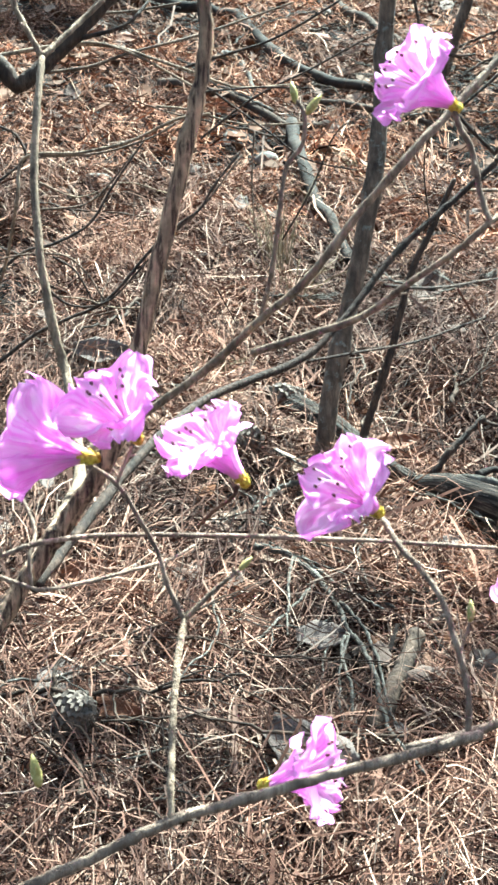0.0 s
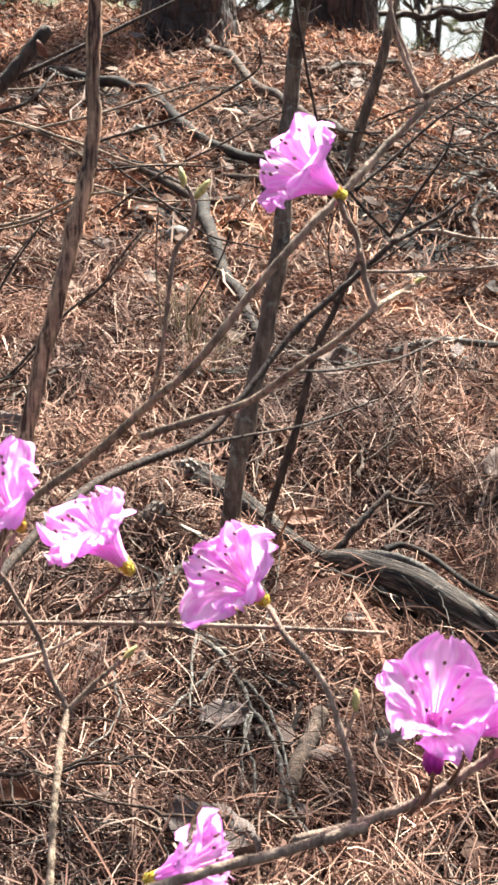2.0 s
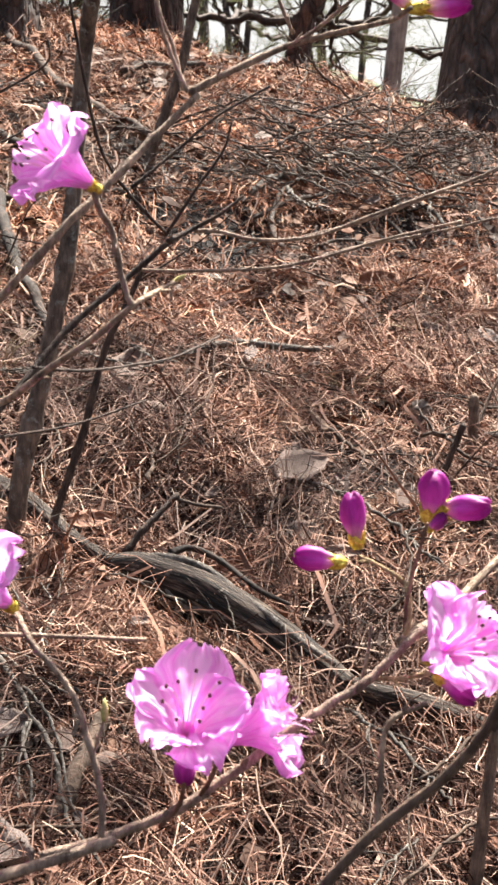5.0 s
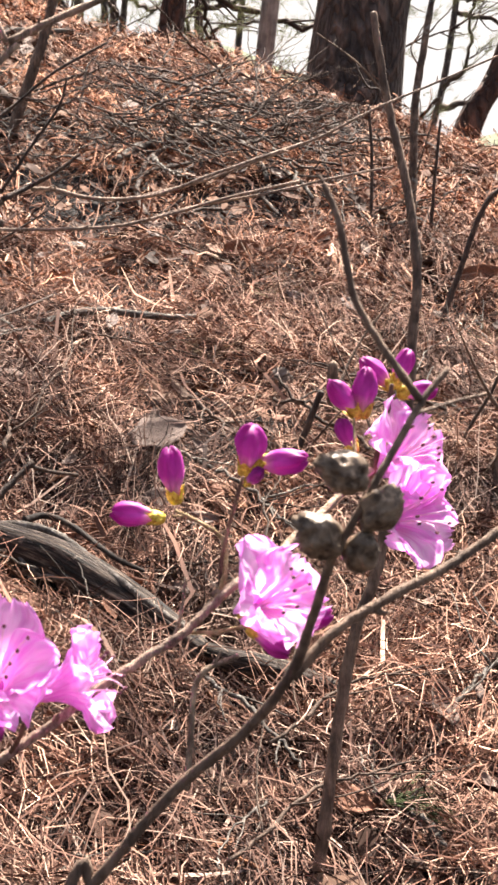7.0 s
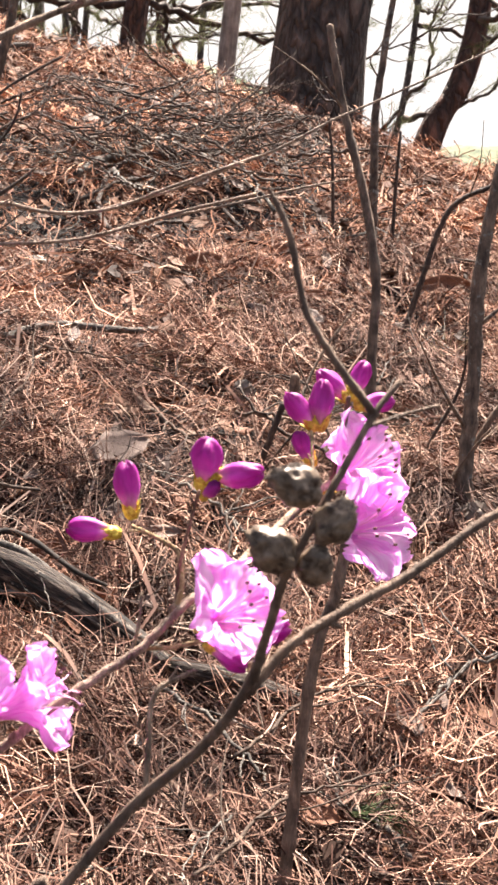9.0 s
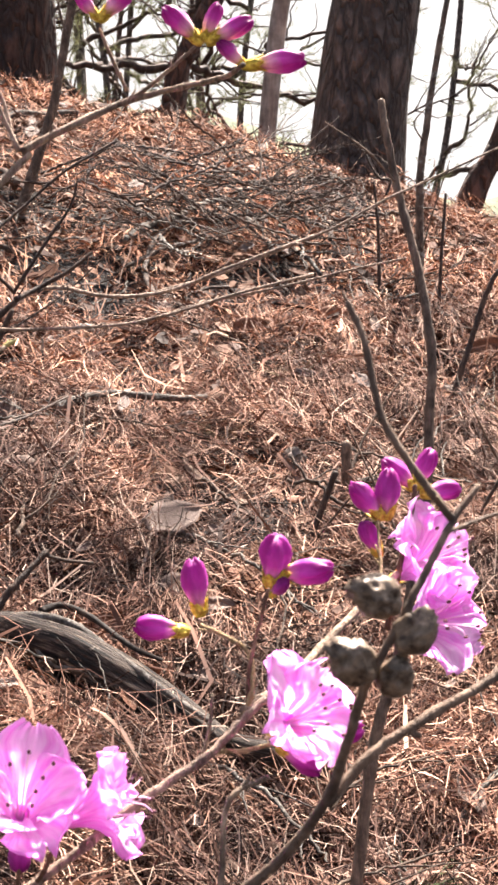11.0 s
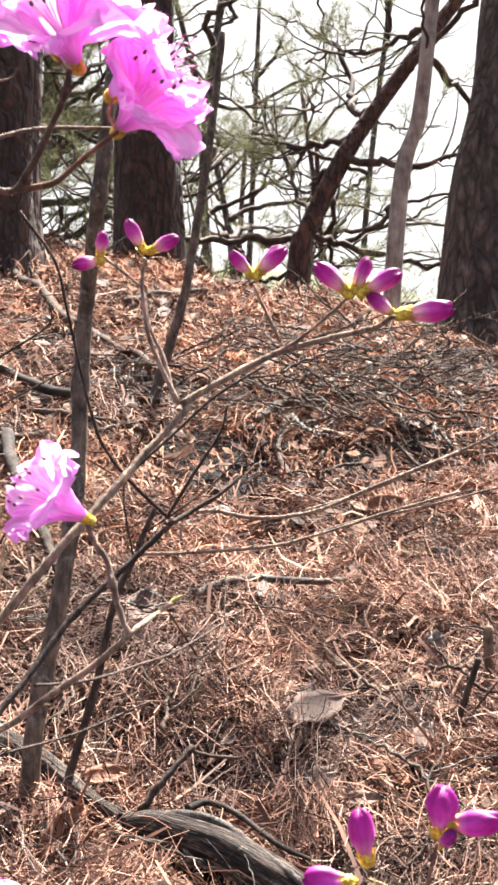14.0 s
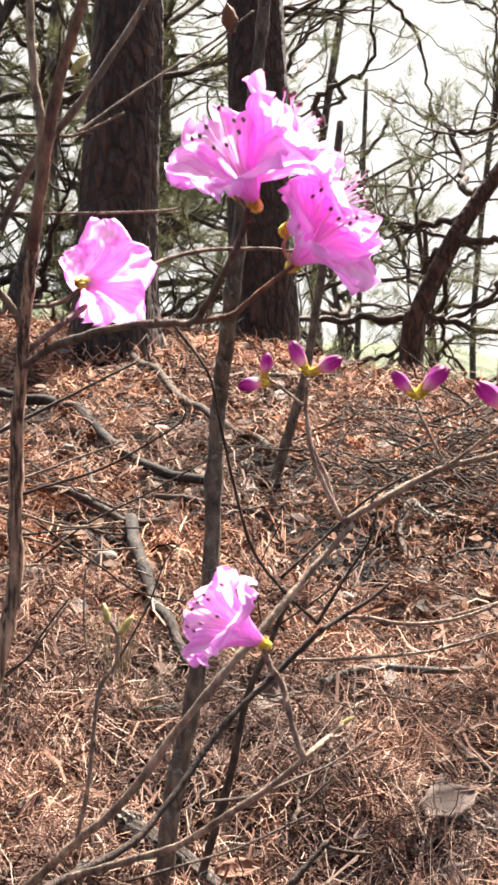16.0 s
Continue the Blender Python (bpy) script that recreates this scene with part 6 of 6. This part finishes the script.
def pine(axis, r0, r1, label, seed, limbs=8, low=0.3, reach=1.4, bark_mat=None, tufts=6, limb_r=0.018, face=None, shade_bough=None):
    g = random.Random(seed)
    axis = [Vector(p) for p in axis]
    axis[0].z = ground_z(axis[0].x, axis[0].y) - 0.05
    t = thing("pine_tree", axis[0], label, "tree", "pines on the crest")
    under(part("trunk", trunk_mesh(axis, r0, r1, seed), bark_mat or PINE_BARK, t), t)
    line = curve_points(axis, 14)
    spots = []
    for k in range(limbs):
        h = low + (0.98 - low) * (k + g.random()) / limbs
        p = line[min(len(line) - 1, int(h * (len(line) - 1)))]
        a = g.uniform(0, 2 * math.pi) if face is None else radians(g.gauss(face, 50))
        d = Vector((math.cos(a), math.sin(a), g.uniform(-0.15, 0.45))).normalized()
        length = reach * g.uniform(0.55, 1.2)
        pts, q = [p], p
        for s in range(5):
            d = (d + Vector((g.uniform(-0.5, 0.5), g.uniform(-0.5, 0.5), g.uniform(-0.3, 0.45)))).normalized()
            q = q + d * length / 5
            pts.append(q)
        verts, faces = tube_data(pts, limb_r * g.uniform(0.6, 1.2), limb_r * 0.25, g, 6, 5, 0.08, 0.1, 0.016)
        run = curve_points(pts, 5)
        for j in range(9):
            i = g.randrange(4, len(run) - 1)
            w = ((run[i + 1] - run[i]).normalized() + Vector((g.uniform(-1, 1), g.uniform(-1, 1), g.uniform(-0.5, 0.8)))).normalized()
            e = g.uniform(0.18, 0.50)
            mid = run[i] + w * e * 0.5 + Vector((0, 0, g.uniform(-0.04, 0.05)))
            tip = mid + (w + Vector((g.uniform(-0.5, 0.5), g.uniform(-0.5, 0.5), g.uniform(-0.2, 0.5)))).normalized() * e * 0.5
            tv, tf = tube_data([run[i], mid, tip], limb_r * 0.30, limb_r * 0.12, g, 4, 3, 0.08, 0.0, 0.012)
            o = len(verts)
            verts += tv
            faces += [tuple(x + o for x in f) for f in tf]
            for s in range(g.randint(0, tufts)):
                w2 = (w + Vector((g.uniform(-1, 1), g.uniform(-1, 1), g.uniform(-0.2, 1)))).normalized()
                base = run[i].lerp(tip, g.uniform(0.35, 1.0))
                spots.append((base + w2 * g.uniform(0.0, 0.12), w2))
        under(part("limb", mesh_of("limb", verts, faces), LIMB_BARK, t), t)
    if shade_bough:
        # a long unseen bough, added over the slope to dapple the near litter with shade
        run = curve_points(shade_bough, 8)
        verts, faces = tube_data(shade_bough, 0.015, 0.005, g, 8, 6, 0.08, 0.1, 0.012)
        for j in range(16):
            i = g.randrange(len(run) // 2, len(run) - 1)
            w = Vector((g.uniform(-1, 1), g.uniform(-1, 1), g.uniform(-0.2, 0.3))).normalized()
            tip = run[i] + w * g.uniform(0.2, 0.42)
            tv, tf = tube_data([run[i], run[i].lerp(tip, 0.5) + Vector((0, 0, 0.03)), tip], 0.006, 0.003, g, 5, 4, 0.08)
            o = len(verts)
            verts += tv
            faces += [tuple(x + o for x in f) for f in tf]
            for s in range(6):
                w2 = (w + Vector((g.uniform(-1, 1), g.uniform(-1, 1), g.uniform(-0.2, 1)))).normalized()
                spots.append((run[i].lerp(tip, g.uniform(0.3, 1.0)), w2))
        under(part("limb", mesh_of("limb", verts, faces), LIMB_BARK, t), t)
    if spots:
        under(part("crown", tufts_mesh(spots, seed), None, t, "sparse yellow-green pine needles"), t)


pine([(0.450, 4.62, 1.90), (0.470, 4.58, 2.49), (0.492, 4.56, 2.99), (0.51, 4.55, 3.6), (0.55, 4.6, 4.6), (0.55, 4.6, 6.0)], 0.122, 0.075, "dark thick pine trunk with cracked bark on the crest", 11, 6, 0.62, 1.2, PINE_BARK_DARK, 4)
pine([(1.055, 5.42, 2.1), (1.04, 5.36, 2.75), (1.03, 5.32, 3.35), (1.0, 5.3, 4.4), (1.0, 5.3, 6.0)], 0.125, 0.08, "dark pine trunk standing behind the crest", 12, 6, 0.60, 1.2, PINE_BARK_DARK, 4)
# its overhanging limb is added out of view, only to shade the ground below
pine([(1.900, 4.56, 1.6), (1.977, 4.52, 2.185), (2.040, 4.50, 2.534), (2.17, 4.55, 3.1), (2.75, 5.0, 4.0), (3.6, 5.7, 5.6)], 0.150, 0.09, "broad leaning pine trunk with rough brown bark", 13, 6, 0.72, 1.3, PINE_BARK_BROWN, 5, shade_bough=[(2.85, 5.1, 4.2), (2.6, 4.5, 4.45), (2.05, 3.75, 4.8), (1.82, 3.05, 4.85), (1.50, 2.68, 4.8), (1.42, 2.42, 4.7)])
pine([(1.97, 5.66, 1.9), (2.054, 5.58, 2.454), (2.124, 5.534, 2.752), (2.162, 5.491, 3.093), (2.21, 5.437, 3.6), (2.25, 5.4, 4.6)], 0.036, 0.022, "slim leaning grey pine trunk", 14, 5, 0.55, 0.8, PALE_BARK, 3, 0.010)
pine([(2.22, 4.62, 1.3), (2.34, 4.56, 1.70), (2.41, 4.53, 1.84), (2.452, 4.52, 1.95), (2.486, 4.51, 2.12), (2.54, 4.5, 2.6), (2.7, 4.5, 3.4)], 0.050, 0.03, "reddish leaning pine trunk beyond the crest", 15, 6, 0.5, 1.0, PINE_BARK_RED, 4, 0.012)
pine([(1.74, 6.15, 1.9), (1.80, 6.08, 2.3), (1.835, 6.05, 2.44), (1.966, 5.99, 2.71), (2.097, 5.94, 2.91), (2.40, 5.83, 3.32), (2.8, 5.8, 3.8)], 0.055, 0.03, "reddish crooked pine with spreading limbs", 16, 13, 0.2, 1.3, PINE_BARK_RED, 6, 0.018)
far = random.Random(77)
for k in range(12):
    y = far.uniform(6.8, 15.0)
    x = y * (-0.06 + 0.50 * (k + far.random()) / 12)
    z = ground_z(x, y)
    lean = far.uniform(-0.16, 0.22)
    h = far.uniform(4.5, 7.0)
    pine([(x, y, z), (x + lean * h * 0.3 + far.uniform(-0.25, 0.25), y, z + h * 0.25), (x + lean * h * 0.5 + far.uniform(-0.35, 0.35), y, z + h * 0.5), (x + lean * h, y, z + h)], far.uniform(0.035, 0.085), 0.02, "pine tree with bare crooked limbs beyond the crest", 100 + k, 18, 0.05, 1.8, far.choice((PINE_BARK, PINE_BARK_RED)), 6, 0.024)


for k in range(6):
    y = far.uniform(6.2, 9.5)
    x = y * (-0.07 + 0.30 * (k + far.random()) / 6)
    z, h, lean = ground_z(x, y), far.uniform(4.0, 6.0), far.uniform(-0.25, 0.25)
    pine([(x, y, z), (x + lean * h * 0.3, y, z + h * 0.25), (x + lean * h * 0.4, y + 0.2, z + h * 0.5), (x + lean * h, y, z + h)], far.uniform(0.03, 0.06), 0.02, "slim crooked pine with shaggy needles beyond the crest", 200 + k, 21, 0.05, 1.7, PINE_BARK, 8, 0.020)


# ---- far hills ----
def hill(x, y, wide, high, seed):
    n, verts, faces = 60, [], []
    for j in range(13):
        for i in range(n + 1):
            a, v = i / n, j / 12
            ridge = high * math.sin(math.pi * a) ** 0.7 * (1 + 0.25 * noise.noise(Vector((a * 6, seed, 0)))) + 1.5 * noise.noise(Vector((a * 30, v * 8, seed)))
            verts.append((x + (a - 0.5) * wide, y + (v - 0.5) * wide * 0.3, -12 + ridge * math.sin(math.pi * v) ** 0.8))
    w = n + 1
    for j in range(12):
        for i in range(n):
            faces.append((j * w + i, j * w + i + 1, (j + 1) * w + i + 1, (j + 1) * w + i))
    ob = part("backdrop", mesh_of("backdrop", verts, faces), HILL)
    tagged(ob, "pale green wooded hill in the distance", "hill", kind="structure")


hill(20, 170, 260, 48, 1)
hill(130, 210, 240, 51, 2)


# ---- the white haze of the sky low over the distance ----
def haze():
    m = bpy.data.materials.new("sky_haze")
    m.use_nodes = True
    n, l = m.node_tree.nodes, m.node_tree.links
    n.remove(n["Principled BSDF"])
    e = n.new("ShaderNodeEmission")
    e.inputs["Color"].default_value, e.inputs["Strength"].default_value = (1.0, 0.985, 0.97, 1), 0.22
    l.new(e.outputs[0], n["Material Output"].inputs["Surface"])
    verts, faces = [], []
    for j in range(9):
        for i in range(41):
            a = radians(-75 + 150 * i / 40)
            verts.append((900 * math.sin(a), 900 * math.cos(a), -80 + 560 * j / 8))
    for j in range(8):
        for i in range(40):
            a = j * 41 + i
            faces.append((a, a + 41, a + 42, a + 1))
    tagged(part("backdrop", mesh_of("backdrop", verts, faces), m), "bright white hazy sky", "sky", kind="structure")


haze()
